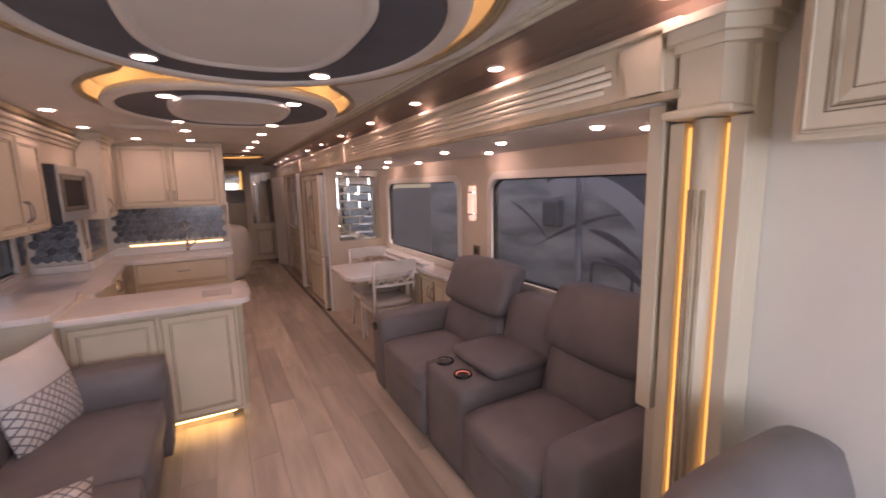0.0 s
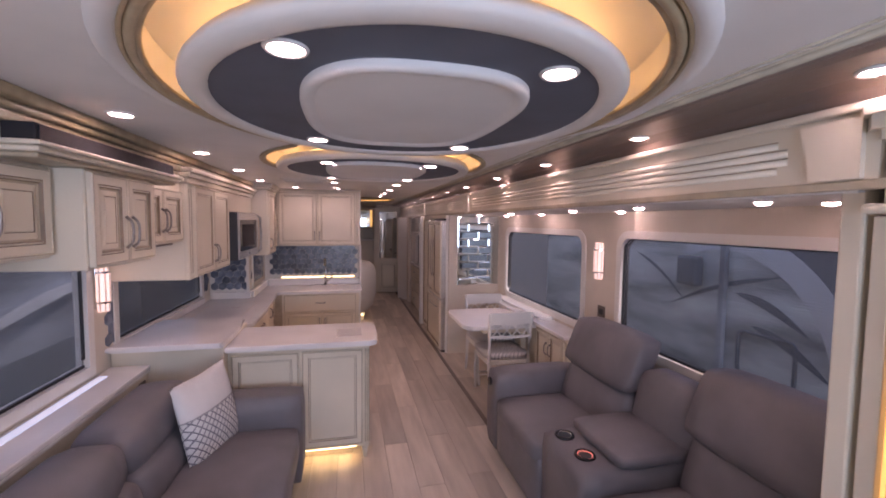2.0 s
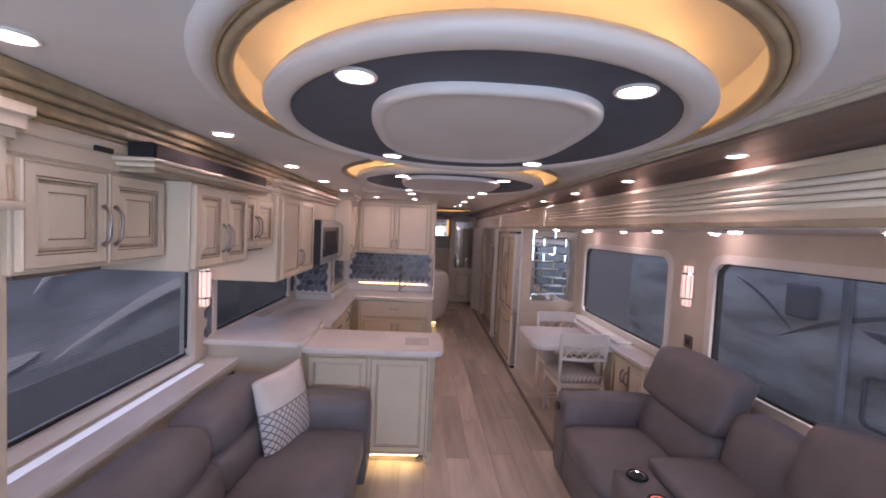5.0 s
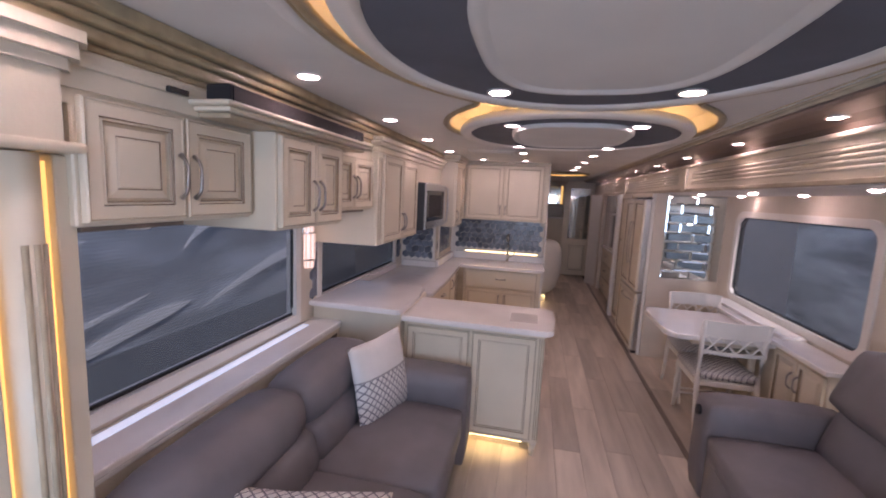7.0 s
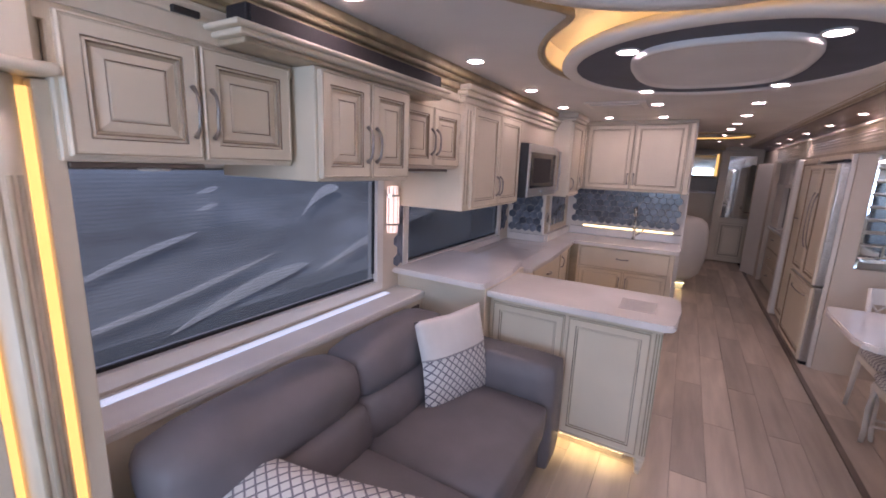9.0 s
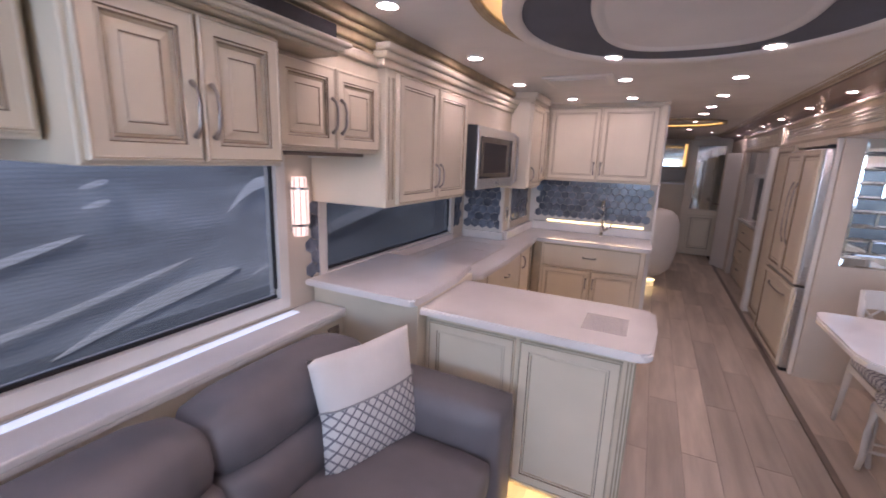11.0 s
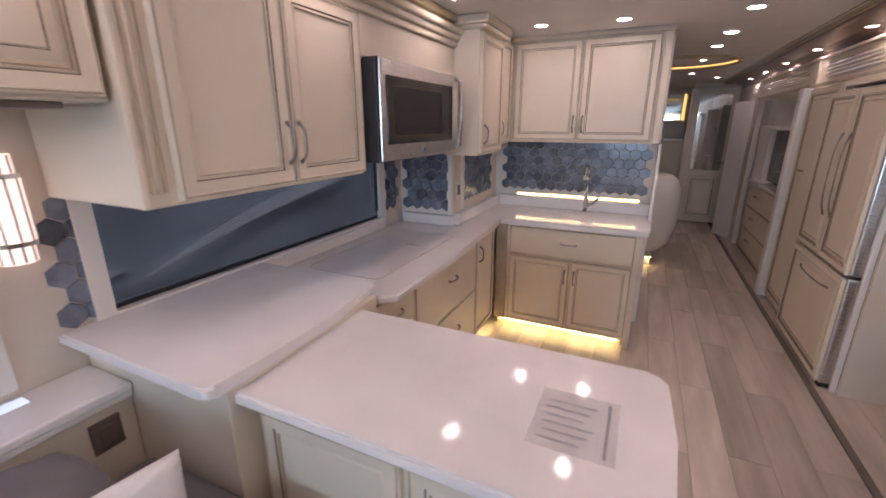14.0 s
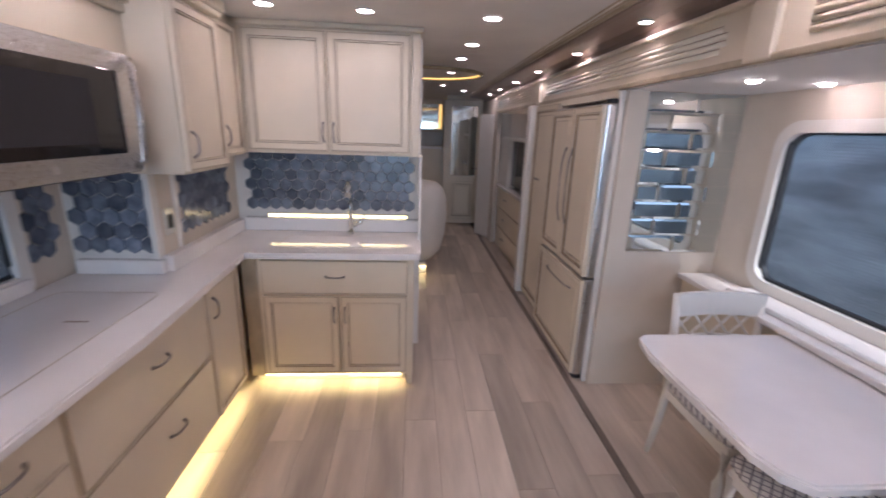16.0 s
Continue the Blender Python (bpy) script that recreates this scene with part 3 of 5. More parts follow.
def neighbour(name, x, s, label):
    """A parked motorhome alongside; its painted side faces the window at x, s is the way outward."""
    c = thing(name, (x + s * 1.2, 2.5, -1.25), label, "motorhome")
    part("body", box(bmesh.new(), min(x, x + s * 2.4), -3, -0.75, max(x, x + s * 2.4), 9, 2.35, 0.12, 3), RVMID, c, "blue-grey painted body")
    f = x - s * 0.004

    def sweep(lo, hi, material, nm="swoosh"):
        bm = bmesh.new()
        a = [bm.verts.new((f, -2.9 + 11.8 * i / 40, lo(i / 40))) for i in range(41)]
        b = [bm.verts.new((f, -2.9 + 11.8 * i / 40, hi(i / 40))) for i in range(41)]
        for i in range(40):
            bm.faces.new((a[i], a[i + 1], b[i + 1], b[i]))
        g = bmesh.ops.extrude_face_region(bm, geom=bm.faces[:])
        bmesh.ops.translate(bm, verts=[v for v in g["geom"] if isinstance(v, bmesh.types.BMVert)], vec=(-s * 0.004, 0, 0))
        part(nm, bm, material, c)
    def leaf(k0, y0, z0, y1, z1, fat, bend):
        bm = bmesh.new()
        lo, hi = [], []
        for i in range(21):
            t = i / 20
            y, z = y0 + (y1 - y0) * t, z0 + (z1 - z0) * t + bend * math.sin(math.pi * t)
            k = fat * math.sin(math.pi * t) ** 0.7 * (0.4 + 0.6 * t) + 0.004
            lo.append(bm.verts.new((f - s * 0.006 * k0, y, z - k / 2)))
            hi.append(bm.verts.new((f - s * 0.006 * k0, y, z + k / 2)))
        for i in range(20):
            bm.faces.new((lo[i], lo[i + 1], hi[i + 1], hi[i]))
        g = bmesh.ops.extrude_face_region(bm, geom=bm.faces[:])
        bmesh.ops.translate(bm, verts=[v for v in g["geom"] if isinstance(v, bmesh.types.BMVert)], vec=(-s * 0.004, 0, 0))
        part("swoosh", bm, RVWHITE, c, "white painted swoosh")
    layer = 0
    for spec in ((2.9, 0.05, 4.5, 0.42, 0.20, 0.06), (2.0, 0.55, 3.2, 0.95, 0.08, 0.03), (1.4, 0.15, 4.0, 0.62, 0.07, -0.06),
                 (4.4, 1.0, 5.0, 1.30, 0.16, 0.1), (0.3, 0.6, 2.0, 1.1, 0.14, 0.1), (4.6, 0.3, 7.5, 0.9, 0.2, 0.1), (3.2, 1.15, 3.4, 1.2, 0.06, 0.0), (3.2, 1.3, 3.4, 1.35, 0.06, 0.0)):
        layer += 1
        leaf(layer, *spec)
    sweep(lambda t: -0.7, lambda t: 0.06 + 0.1 * t, RVDARK)
    for y in (2.1, 7.5):
        bm = bmesh.new()
        disc(bm, 0, 0, -0.12, 0.12, 0.5, n=28)
        bmesh.ops.rotate(bm, verts=bm.verts, matrix=Matrix.Rotation(radians(90), 3, "Y"))
        bmesh.ops.translate(bm, verts=bm.verts, vec=(x + s * 0.1, y, -0.75))
        wheel = part("wheel", bm, TYRE, c, "black tyre")
        bm = bmesh.new()
        disc(bm, 0, 0, -0.13, 0.13, 0.3, n=24)
        bmesh.ops.rotate(bm, verts=bm.verts, matrix=Matrix.Rotation(radians(90), 3, "Y"))
        bmesh.ops.translate(bm, verts=bm.verts, vec=(x + s * 0.1, y, -0.75))
        part("rim", bm, CHROME, wheel, "chrome rim")
    return c


west = neighbour("motorhome", -3.6, -1, "blue-grey motorhome with white swooshes parked alongside")
east = thing("motorhome", (5.4, 2.5, -1.25), "white and blue-grey motorhome with dark curved stripes parked alongside", "motorhome")
part("body", boxed(4.2, -4, -0.8, 6.6, 8.5, 2.5, 0.12, 3), RVBODY, east, "light painted body with wavy reflections put into its colour")
for r0, r1, m, d in ((1.17, 1.42, RVWHITE, 0.01), (1.42, 2.6, RVDARK, 0.006), ):
    bm = bmesh.new()
    a = [bm.verts.new((4.19, 4.2 + r0 * math.sin(i * 0.05), 0.3 + r0 * math.cos(i * 0.05))) for i in range(-40, 9)]
    b = [bm.verts.new((4.19, 4.2 + r1 * math.sin(i * 0.05), min(0.3 + r1 * math.cos(i * 0.05), 2.36 + 0.001 * i))) for i in range(-40, 9)]
    for i in range(len(a) - 1):
        bm.faces.new((a[i], a[i + 1], b[i + 1], b[i]))
    g = bmesh.ops.extrude_face_region(bm, geom=bm.faces[:])
    bmesh.ops.translate(bm, verts=[v for v in g["geom"] if isinstance(v, bmesh.types.BMVert)], vec=(-d, 0, 0))
    part("stripe", bm, m, east)
part("hatch", ring(rrect(3.33, 0.16, 3.95, 0.64, 0.08), rrect(3.355, 0.185, 3.925, 0.615, 0.06), 4.17, 4.2), RVDARK, east, "dark outline of a hatch door")

part("awning_arm", boxed(4.13, 4.10, -0.3, 4.19, 4.17, 2.1, 0.01), RVMID, east, "grey awning arm")
part("side_mirror", boxed(4.05, 4.42, 1.02, 4.19, 4.72, 1.38, 0.04, 3), RVDARK, east, "dark rounded side box")
# dark diagonal bands stand in for branches reflected in the bodywork
for y0, z0, y1, z1, w0 in ((4.9, 0.75, 3.5, 1.25, 0.05), (4.0, 1.02, 3.25, 0.72, 0.09), (3.8, 0.70, 3.05, 0.35, 0.10), (5.6, 1.35, 4.75, 0.85, 0.04)):
    bm = bmesh.new()
    lo, hi = [], []
    for i in range(13):
        t = i / 12
        y, z, k = y0 + (y1 - y0) * t, z0 + (z1 - z0) * t + 0.06 * math.sin(math.pi * t), w0 * math.sin(math.pi * t) ** 0.8 + 0.006
        lo.append(bm.verts.new((4.194, y, z - k / 2)))
        hi.append(bm.verts.new((4.194, y, z + k / 2)))
    for i in range(12):
        bm.faces.new((lo[i], lo[i + 1], hi[i + 1], hi[i]))
    g = bmesh.ops.extrude_face_region(bm, geom=bm.faces[:])
    bmesh.ops.translate(bm, verts=[v for v in g["geom"] if isinstance(v, bmesh.types.BMVert)], vec=(-0.006, 0, 0))
    part("swoosh", bm, RVDARK, east, "dark band in place of a reflected branch")

# ---------------------------------------------------------------- left side: upper cabinets
def upper(name, y0, y1, z0, z1, x, doors, label, hz=None, flat=False, post=0.0):
    c = thing(name, (LX, y0, z0), label, "wall cabinet", "wall cabinets")
    part("body", boxed(LX + 0.002, y0, z0, x - 0.001, y1, z1, 0.004, 1), CREAM, c)
    y0 += post
    m = (y0 + y1) / 2
    spans = ((y0 + 0.012, m - 0.004), (m + 0.004, y1 - 0.012)) if doors == 2 else ((y0 + 0.012, y1 - 0.012),)
    for i, (a, b) in enumerate(spans):
        hu = (b - 0.022 if i == 0 else a + 0.022) if doors == 2 else a + 0.022
        cab_door(c, "+x", x, a, b, z0 + 0.012, z1 - 0.012, (hu, (z0 + 0.012) + (hz or 0.125)), length=0.13, flat=flat)
    return c


c1 = upper("wall_cabinet", 1.455, 2.08, 1.61, 1.935, -0.975, 2, "cream glazed wall cabinet with two raised-panel doors")
c2 = upper("wall_cabinet", 2.09, 2.62, 1.56, 1.935, -0.868, 2, "deeper cream wall cabinet projecting beyond its neighbours")
c3 = upper("wall_cabinet", 2.68, 3.28, 1.61, 1.935, -0.972, 2, "small cream wall cabinet above the wall lamp")
c4 = upper("wall_cabinet", 3.288, 4.185, 1.362, 1.985, -0.930, 2, "tall cream wall cabinet beside the microwave", hz=0.13, flat=True, post=0.07)
for a in range(3):
    part("flute", boxed(-0.931, 3.300 + 0.019 * a, 1.40, -0.924, 3.309 + 0.019 * a, 1.95, 0.002), GLAZE_SOFT if a != 1 else CREAM, c4)
part("side_rail", box(bmesh.new(), -0.955, 3.282, 1.362, -0.926, 3.303, 1.985, 0.006), CREAM, c4)
bm = bmesh.new()
box(bm, -0.992, 1.30, 1.936, -0.965, 2.09, 1.985)
single("panel_above_cabinets", bm, CREAM, "plain cream panel above the cabinet doors", "panel", "structure")
single("cabinet_light_rail", boxed(-1.2, 1.47, 1.596, -0.985, 1.78, 1.6095, 0.003), BRONZE, "thin bronze light rail under a wall cabinet", "light rail")
downlight(-1.06, 1.68, 1.595, 0.028)
single("cabinet_light_rail", boxed(-1.25, 2.75, 1.595, -0.99, 3.2, 1.6095, 0.003), BRONZE, "bronze light rail under the small wall cabinet", "light rail")
downlight(-1.05, 2.98, 1.594, 0.03)

shelf = thing("display_shelf", (-1.0, 1.62, 1.918), "cream moulded shelf projecting above the cabinets", "shelf")
part("board", boxed(-1.0, 1.79, 1.970, -0.82, 2.92, 1.985, 0.006), CREAM, shelf)
part("moulding", boxed(-1.0, 1.81, 1.953, -0.835, 2.90, 1.970, 0.007), CREAM, shelf)
part("moulding", boxed(-1.0, 1.83, 1.936, -0.85, 2.88, 1.953, 0.007), GLAZE_SOFT, shelf)
sb = thing("soundbar", (-0.88, 2.1, 1.973), "long black cloth-covered soundbar on a shelf", "soundbar")
part("cabinet", boxed(-0.955, 1.85, 1.986, -0.865, 2.89, 2.046, 0.006), SOUNDBAR, sb)
part("grille", boxed(-0.8645, 1.86, 1.991, -0.859, 2.88, 2.041, 0.002), SOUNDBAR, sb)
single("infrared_sensor", boxed(-0.955, 1.70, 1.985, -0.94, 1.77, 2.002, 0.003), BLACK, "small black sensor block on the frieze", "sensor")

mw = thing("microwave", (LX, 4.17, 1.41), "stainless over-range microwave with a dark glass door", "microwave")
part("body", boxed(LX + 0.002, 4.19, 1.405, -0.8535, 4.985, 1.82, 0.004), BLACK, mw, "black steel body")
part("door", boxed(-0.853, 4.195, 1.41, -0.840, 4.982, 1.817, 0.006), STEEL, mw, "stainless door")
part("glass", boxed(-0.8405, 4.235, 1.478, -0.836, 4.895, 1.755, 0.002), BLACKGLASS, mw, "dark glass window")
part("window_mesh", boxed(-0.8358, 4.29, 1.515, -0.8352, 4.76, 1.715), SOUNDBAR, mw, "dark perforated screen")
part("handle", tube(bmesh.new(), [(-0.841, 4.94, 1.43), (-0.810, 4.94, 1.45), (-0.803, 4.94, 1.61), (-0.810, 4.94, 1.78), (-0.841, 4.94, 1.80)], 0.012, 8), STEEL, mw, "steel bar handle", True)
part("badge", boxed(-0.8405, 4.55, 1.435, -0.838, 4.58, 1.455), CHROME, mw)
part("bottom_vent", boxed(-1.30, 4.25, 1.399, -0.90, 4.93, 1.4045), CASE, mw, "grey vent plate underneath")
c = thing("microwave_valance", (LX, 4.17, 1.805), "plain cream panel over the microwave", "panel")
part("board", boxed(LX + 0.002, 4.17, 1.805, -0.935, 5.245, 1.985, 0.004), CREAM, c)
part("moulding", boxed(-0.935, 4.17, 1.81, -0.92, 5.245, 1.83, 0.005), GLAZE_SOFT, c)
single("crown_kitchen", box(box(boxed(-1.0, 3.25, 1.985, -0.915, 5.24, 2.02, 0.01), -1.0, 3.24, 2.02, -0.895, 5.24, 2.05, 0.01), -1.0, 3.23, 2.05, -0.875, 5.24, 2.08, 0.012), CREAM, "cream crown moulding over the tall cabinets", "trim", "structure")

# corner cabinets and the pair over the sink
c = thing("corner_cabinet", (-1.0, 5.24, 1.376), "narrow cream corner cabinet beside the microwave", "wall cabinet", "wall cabinets")
part("body", boxed(-0.998, 5.135, 1.376, -0.775, 5.56, 2.10, 0.004), CREAM, c)
cab_door(c, "+x", -0.775, 5.15, 5.545, 1.39, 2.06, (5.185, 1.50), k=0.8, flat=True)
part("top_moulding", box(boxed(-0.998, 5.115, 2.075, -0.735, 5.57, 2.10, 0.008), -0.998, 5.10, 2.10, -0.715, 5.58, 2.149, 0.012), CREAM, c)
c = thing("corner_cabinet", (-1.0, 5.61, 1.42), "slim cream filler cabinet in the corner", "wall cabinet", "wall cabinets")
part("body", boxed(-1.0, 5.565, 1.42, -0.815, 5.90, 2.148, 0.003), CREAM, c)
cab_door(c, "+x", -0.815, 5.575, 5.875, 1.432, 2.10, (5.62, 1.53), k=0.7, flat=True)
c = thing("sink_wall_cabinet", (-0.3, 5.9, 1.44), "cream double-door wall cabinet above the sink", "wall cabinet", "wall cabinets")
part("body", boxed(-0.814, 5.902, 1.432, 0.225, 6.2, 2.148, 0.003), CREAM, c)
cab_door(c, "-y", 5.902, -0.775, -0.315, 1.45, 2.11, (-0.34, 1.56), k=0.95, flat=True)
cab_door(c, "-y", 5.902, -0.305, 0.165, 1.45, 2.11, (-0.28, 1.56), k=0.95, flat=True)
part("stile", boxed(0.178, 5.885, 1.432, 0.226, 5.903, 2.12, 0.006), CREAM, c)
part("top_moulding", boxed(-0.86, 5.87, 2.12, 0.24, 5.91, 2.149, 0.008), CREAM, c)

# ---------------------------------------------------------------- left side: base units, worktops, backsplash
def base_unit(name, x0, y0, x1, y1, z0, z1, label):
    c = thing(name, (x0, y0, 0), label, "base cabinet", "base cabinets")
    part("body", boxed(x0, y0, z0, x1, y1, z1, 0.003, 1), CREAM, c)
    return c


def toe_light(x0, y0, x1, y1, z=0.09):
    t = thing("toe_kick_light", (x0, y0, z), "amber LED strip lighting the floor under a cabinet", "light strip", "toe kick lights")
    part("channel", boxed(x0, y0, z - 0.004, x1, y1, z + 0.0095), WHITE, t)
    part("strip", boxed(x0 + 0.002, y0 + 0.002, z - 0.010, x1 - 0.002, y1 - 0.002, z - 0.0045), TOE, t)


pen = base_unit("peninsula_cabinet", -0.735, 3.36, 0.215, 3.80, 0.10, 0.862, "cream peninsula cabinet with glazed raised panels and turned foot")
cab_door(pen, "-y", 3.36, -0.71, -0.275, 0.125, 0.83, flat=True)
cab_door(pen, "-y", 3.36, -0.255, 0.168, 0.125, 0.83, flat=True)
for a in range(3):
    part("flute", boxed(0.183 + 0.013 * a, 3.352, 0.13, 0.190 + 0.013 * a, 3.361, 0.83, 0.002), GLAZE_SOFT, pen)
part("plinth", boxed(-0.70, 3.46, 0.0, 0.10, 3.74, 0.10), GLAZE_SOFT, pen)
foot = bmesh.new()
for z0, z1, r0, r1 in ((0, 0.02, 0.014, 0.016), (0.02, 0.075, 0.016, 0.027), (0.075, 0.1, 0.027, 0.024)):
    disc(foot, 0.185, 3.39, z0, z1, r0, r1, 12)
part("foot", foot, CREAM, pen, "tapered cream foot", True)
toe_light(-0.68, 3.39, 0.12, 3.42)
wb = base_unit("corner_base_cabinet", LX + 0.004, 3.28, -0.738, 3.95, 0.0, 0.9215, "plain beige cabinet end under the raised worktop")
single("outlet", box(boxed(-1.1845, 3.155, 0.645, -1.177, 3.235, 0.745, 0.003), -1.1765, 3.175, 0.665, -1.172, 3.215, 0.725, 0.002), BRONZE, "dark bronze outlet plate on the panel under the ledge", "outlet")

kit = base_unit("kitchen_base_cabinet", LX + 0.004, 3.955, -0.80, 5.60, 0.11, 0.858, "cream base cabinet with wide drawers, lit below")
slab_front(kit, "+x", -0.80, 3.97, 4.33, 0.66, 0.84, (4.15, 0.75))
slab_front(kit, "+x", -0.80, 3.97, 4.33, 0.14, 0.64, (4.15, 0.52))
slab_front(kit, "+x", -0.80, 4.35, 5.17, 0.50, 0.845, (4.78, 0.70))
slab_front(kit, "+x", -0.80, 4.35, 5.17, 0.135, 0.485, (4.82, 0.36))
cab_door(kit, "+x", -0.80, 5.19, 5.55, 0.135, 0.845, (5.235, 0.72), k=0.6, flat=True)
part("plinth", boxed(LX + 0.01, 3.96, 0, -0.90, 5.60, 0.11), CREAM, kit)
toe_light(-0.86, 4.0, -0.83, 5.62)
snk = base_unit("sink_base_cabinet", -0.795, 5.655, 0.205, 6.195, 0.08, 0.858, "cream sink cabinet with two doors, lit below")
slab_front(snk, "-y", 5.655, -0.685, 0.165, 0.635, 0.842, (-0.26, 0.745))
cab_door(snk, "-y", 5.655, -0.685, -0.245, 0.105, 0.62, (-0.272, 0.50), k=0.9, length=0.1, flat=True)
cab_door(snk, "-y", 5.655, -0.235, 0.165, 0.105, 0.62, (-0.208, 0.50), k=0.9, length=0.1, flat=True)
part("stile", boxed(-0.795, 5.642, 0.08, -0.71, 5.657, 0.858, 0.005), GLAZE_SOFT, snk)
part("plinth", boxed(-0.79, 5.73, 0, 0.15, 6.19, 0.08), CREAM, snk)
part("foot", boxed(0.165, 5.66, 0, 0.2, 5.70, 0.08, 0.006), CREAM, snk)
for k in range(4):
    part("vent_slat", boxed(-0.22, 5.726, 0.012 + 0.013 * k, 0.13, 5.731, 0.019 + 0.013 * k), WHITE, snk)
toe_light(-0.76, 5.68, 0.13, 5.71, 0.07)


def worktop(name, outline, z0, z1, label):
    bm = prism(bmesh.new(), outline, z0, z1)
    es = [e for e in bm.edges if abs(e.verts[0].co.z - e.verts[1].co.z) < 1e-6]
    bmesh.ops.bevel(bm, geom=es, offset=0.008, segments=2, affect="EDGES")
    t = thing(name, (*outline[0], z0), label, "worktop")
    part("slab", bm, QUARTZ, t, "polished white quartz slab")
    return t


def arc(cx, cy, r, a0, a1, n=6):
    return [(cx + r * math.cos(radians(a0 + (a1 - a0) * i / n)), cy + r * math.sin(radians(a0 + (a1 - a0) * i / n))) for i in range(n + 1)]


worktop("peninsula_worktop", [(-0.76, 3.30)] + arc(0.225, 3.345, 0.045, -90, -8) + [(0.285, 3.58)] + arc(0.225, 3.81, 0.05, 5, 90) + [(-0.745, 3.865)], 0.8625, 0.9, "white polished quartz peninsula top with rounded corners")
worktop("raised_worktop", [(LX + 0.002, 3.222), (-0.775, 3.222)] + arc(-0.755, 3.245, 0.024, -80, 0) + [(-0.722, 3.45), (-0.728, 3.7), (-0.765, 3.99), (LX + 0.002, 3.99)], 0.922, 0.958, "white quartz top standing a step above the rest")
kw = worktop("kitchen_worktop", [(LX + 0.002, 3.995), (-0.755, 3.995), (-0.70, 4.05), (-0.70, 4.6), (-0.742, 5.45), (-0.76, 5.61), (0.215, 5.61)] + arc(0.225, 5.63, 0.018, -80, 0) +
        [(0.243, 6.196), (-0.998, 6.196), (-0.998, 5.26), (LX + 0.002, 5.26)], 0.859, 0.895, "white quartz L-shaped worktop with stove and sink covers")
for nm, pts in (("stove_cover_joint", rrect(-1.28, 4.15, -0.86, 5.0, 0.05)), ("sink_cover_joint", rrect(-0.62, 5.70, 0.10, 6.02, 0.05))):
    bm = ring(pts, [(u + (0.003 if u < (pts[0][0] + pts[10][0]) / 2 else -0.003), v) for u, v in pts], 0.895, 0.8962)
    for v in bm.verts:
        v.co = Vector((v.co.y, v.co.z, v.co.x))
    part(nm, bm, GLAZE_SOFT, kw, "hairline joint of a flush quartz cover")
for x, y in ((-1.0, 4.72), (-0.42, 5.74), (-0.1, 5.74)):
    part("finger_slot", boxed(x - 0.04, y - 0.004, 0.8948, x + 0.04, y + 0.004, 0.8958), GLAZE, kw)

# white upstands and lit ledge
for nm, b in (("upstand_window", (LX + 0.002, 4.0, 0.8955, LX + 0.03, 5.0, 0.955)), ("upstand_end", (LX + 0.03, 5.215, 0.8955, -0.97, 5.26, 0.965)),
              ("upstand_side", (-0.998, 5.262, 0.8955, -0.945, 6.15, 0.975)), ("upstand_sink", (-0.945, 6.14, 0.8955, 0.235, 6.195, 0.985))):
    single(nm, boxed(*b, 0.008), QUARTZ, "white quartz upstand behind the worktop", "upstand", "structure")
single("wall_sink", boxed(-1.0, 6.2, 0, 0.245, 6.26, 2.15), GROUT, "white wall behind the sink", "wall", "structure")
single("wall_sink_end", boxed(0.228, 5.95, 0.896, 0.246, 6.2, 1.43), WHITE, "white end trim beside the sink", "trim", "structure")
t = thing("ledge_light", (-0.83, 6.17, 0.99), "amber LED strip behind the sink", "light strip")
part("channel", boxed(-0.80, 6.17, 0.986, 0.16, 6.197, 1.012, 0.003), WHITE, t)
part("strip", boxed(-0.79, 6.1665, 0.990, 0.15, 6.1695, 1.008), SINK_LED, t)


def hex_mesh(r, depth):
    bm = bmesh.new()
    a = [bm.verts.new((r * math.cos(radians(60 * k + 30)), 0, r * math.sin(radians(60 * k + 30)))) for k in range(6)]
    b = [bm.verts.new((0.985 * v.co.x, -depth * 0.6, 0.985 * v.co.z)) for v in a]
    c = [bm.verts.new((0.93 * v.co.x, -depth, 0.93 * v.co.z)) for v in a]
    for p, q in ((a, b), (b, c)):
        for k in range(6):
            bm.faces.new((p[k], p[(k + 1) % 6], q[(k + 1) % 6], q[k]))
    bm.faces.new(c)
    bm.faces.new(a)
    bmesh.ops.recalc_face_normals(bm, faces=bm.faces)
    me = bpy.data.meshes.new("tile")
    bm.to_mesh(me)
    bm.free()
    me.materials.append(TILE)
    return me


HEX_R = 0.044
HEX = hex_mesh(HEX_R - 0.0012, 0.006)


def splash(name, face, plane, u0, u1, v0, v1):
    w = thing(name, facing(face, plane)((u0 + u1) / 2, v0, 0), "backsplash of blue-grey stone hexagon tiles in white grout", "backsplash", kind="structure")
    org = ORIGIN[w.name]
    pitch, rowh = HEX_R * math.sqrt(3), HEX_R * 1.5
    turn = {"-y": 0, "+x": 90}[face]
    for j in range(int((v1 - v0) / rowh) + 1):
        u = u0 + pitch / 2 * (1 + j % 2)
        while u <= u1 - pitch / 2 + 0.004:
            ob = new("tile", HEX)
            ob.parent = w
            ob.matrix_basis = Matrix.Translation(Vector(facing(face, plane)(u, v0 + HEX_R + j * rowh, 0)) - org) @ pose(0, 0, 0, 0, 0, turn)
            u += pitch
    return w


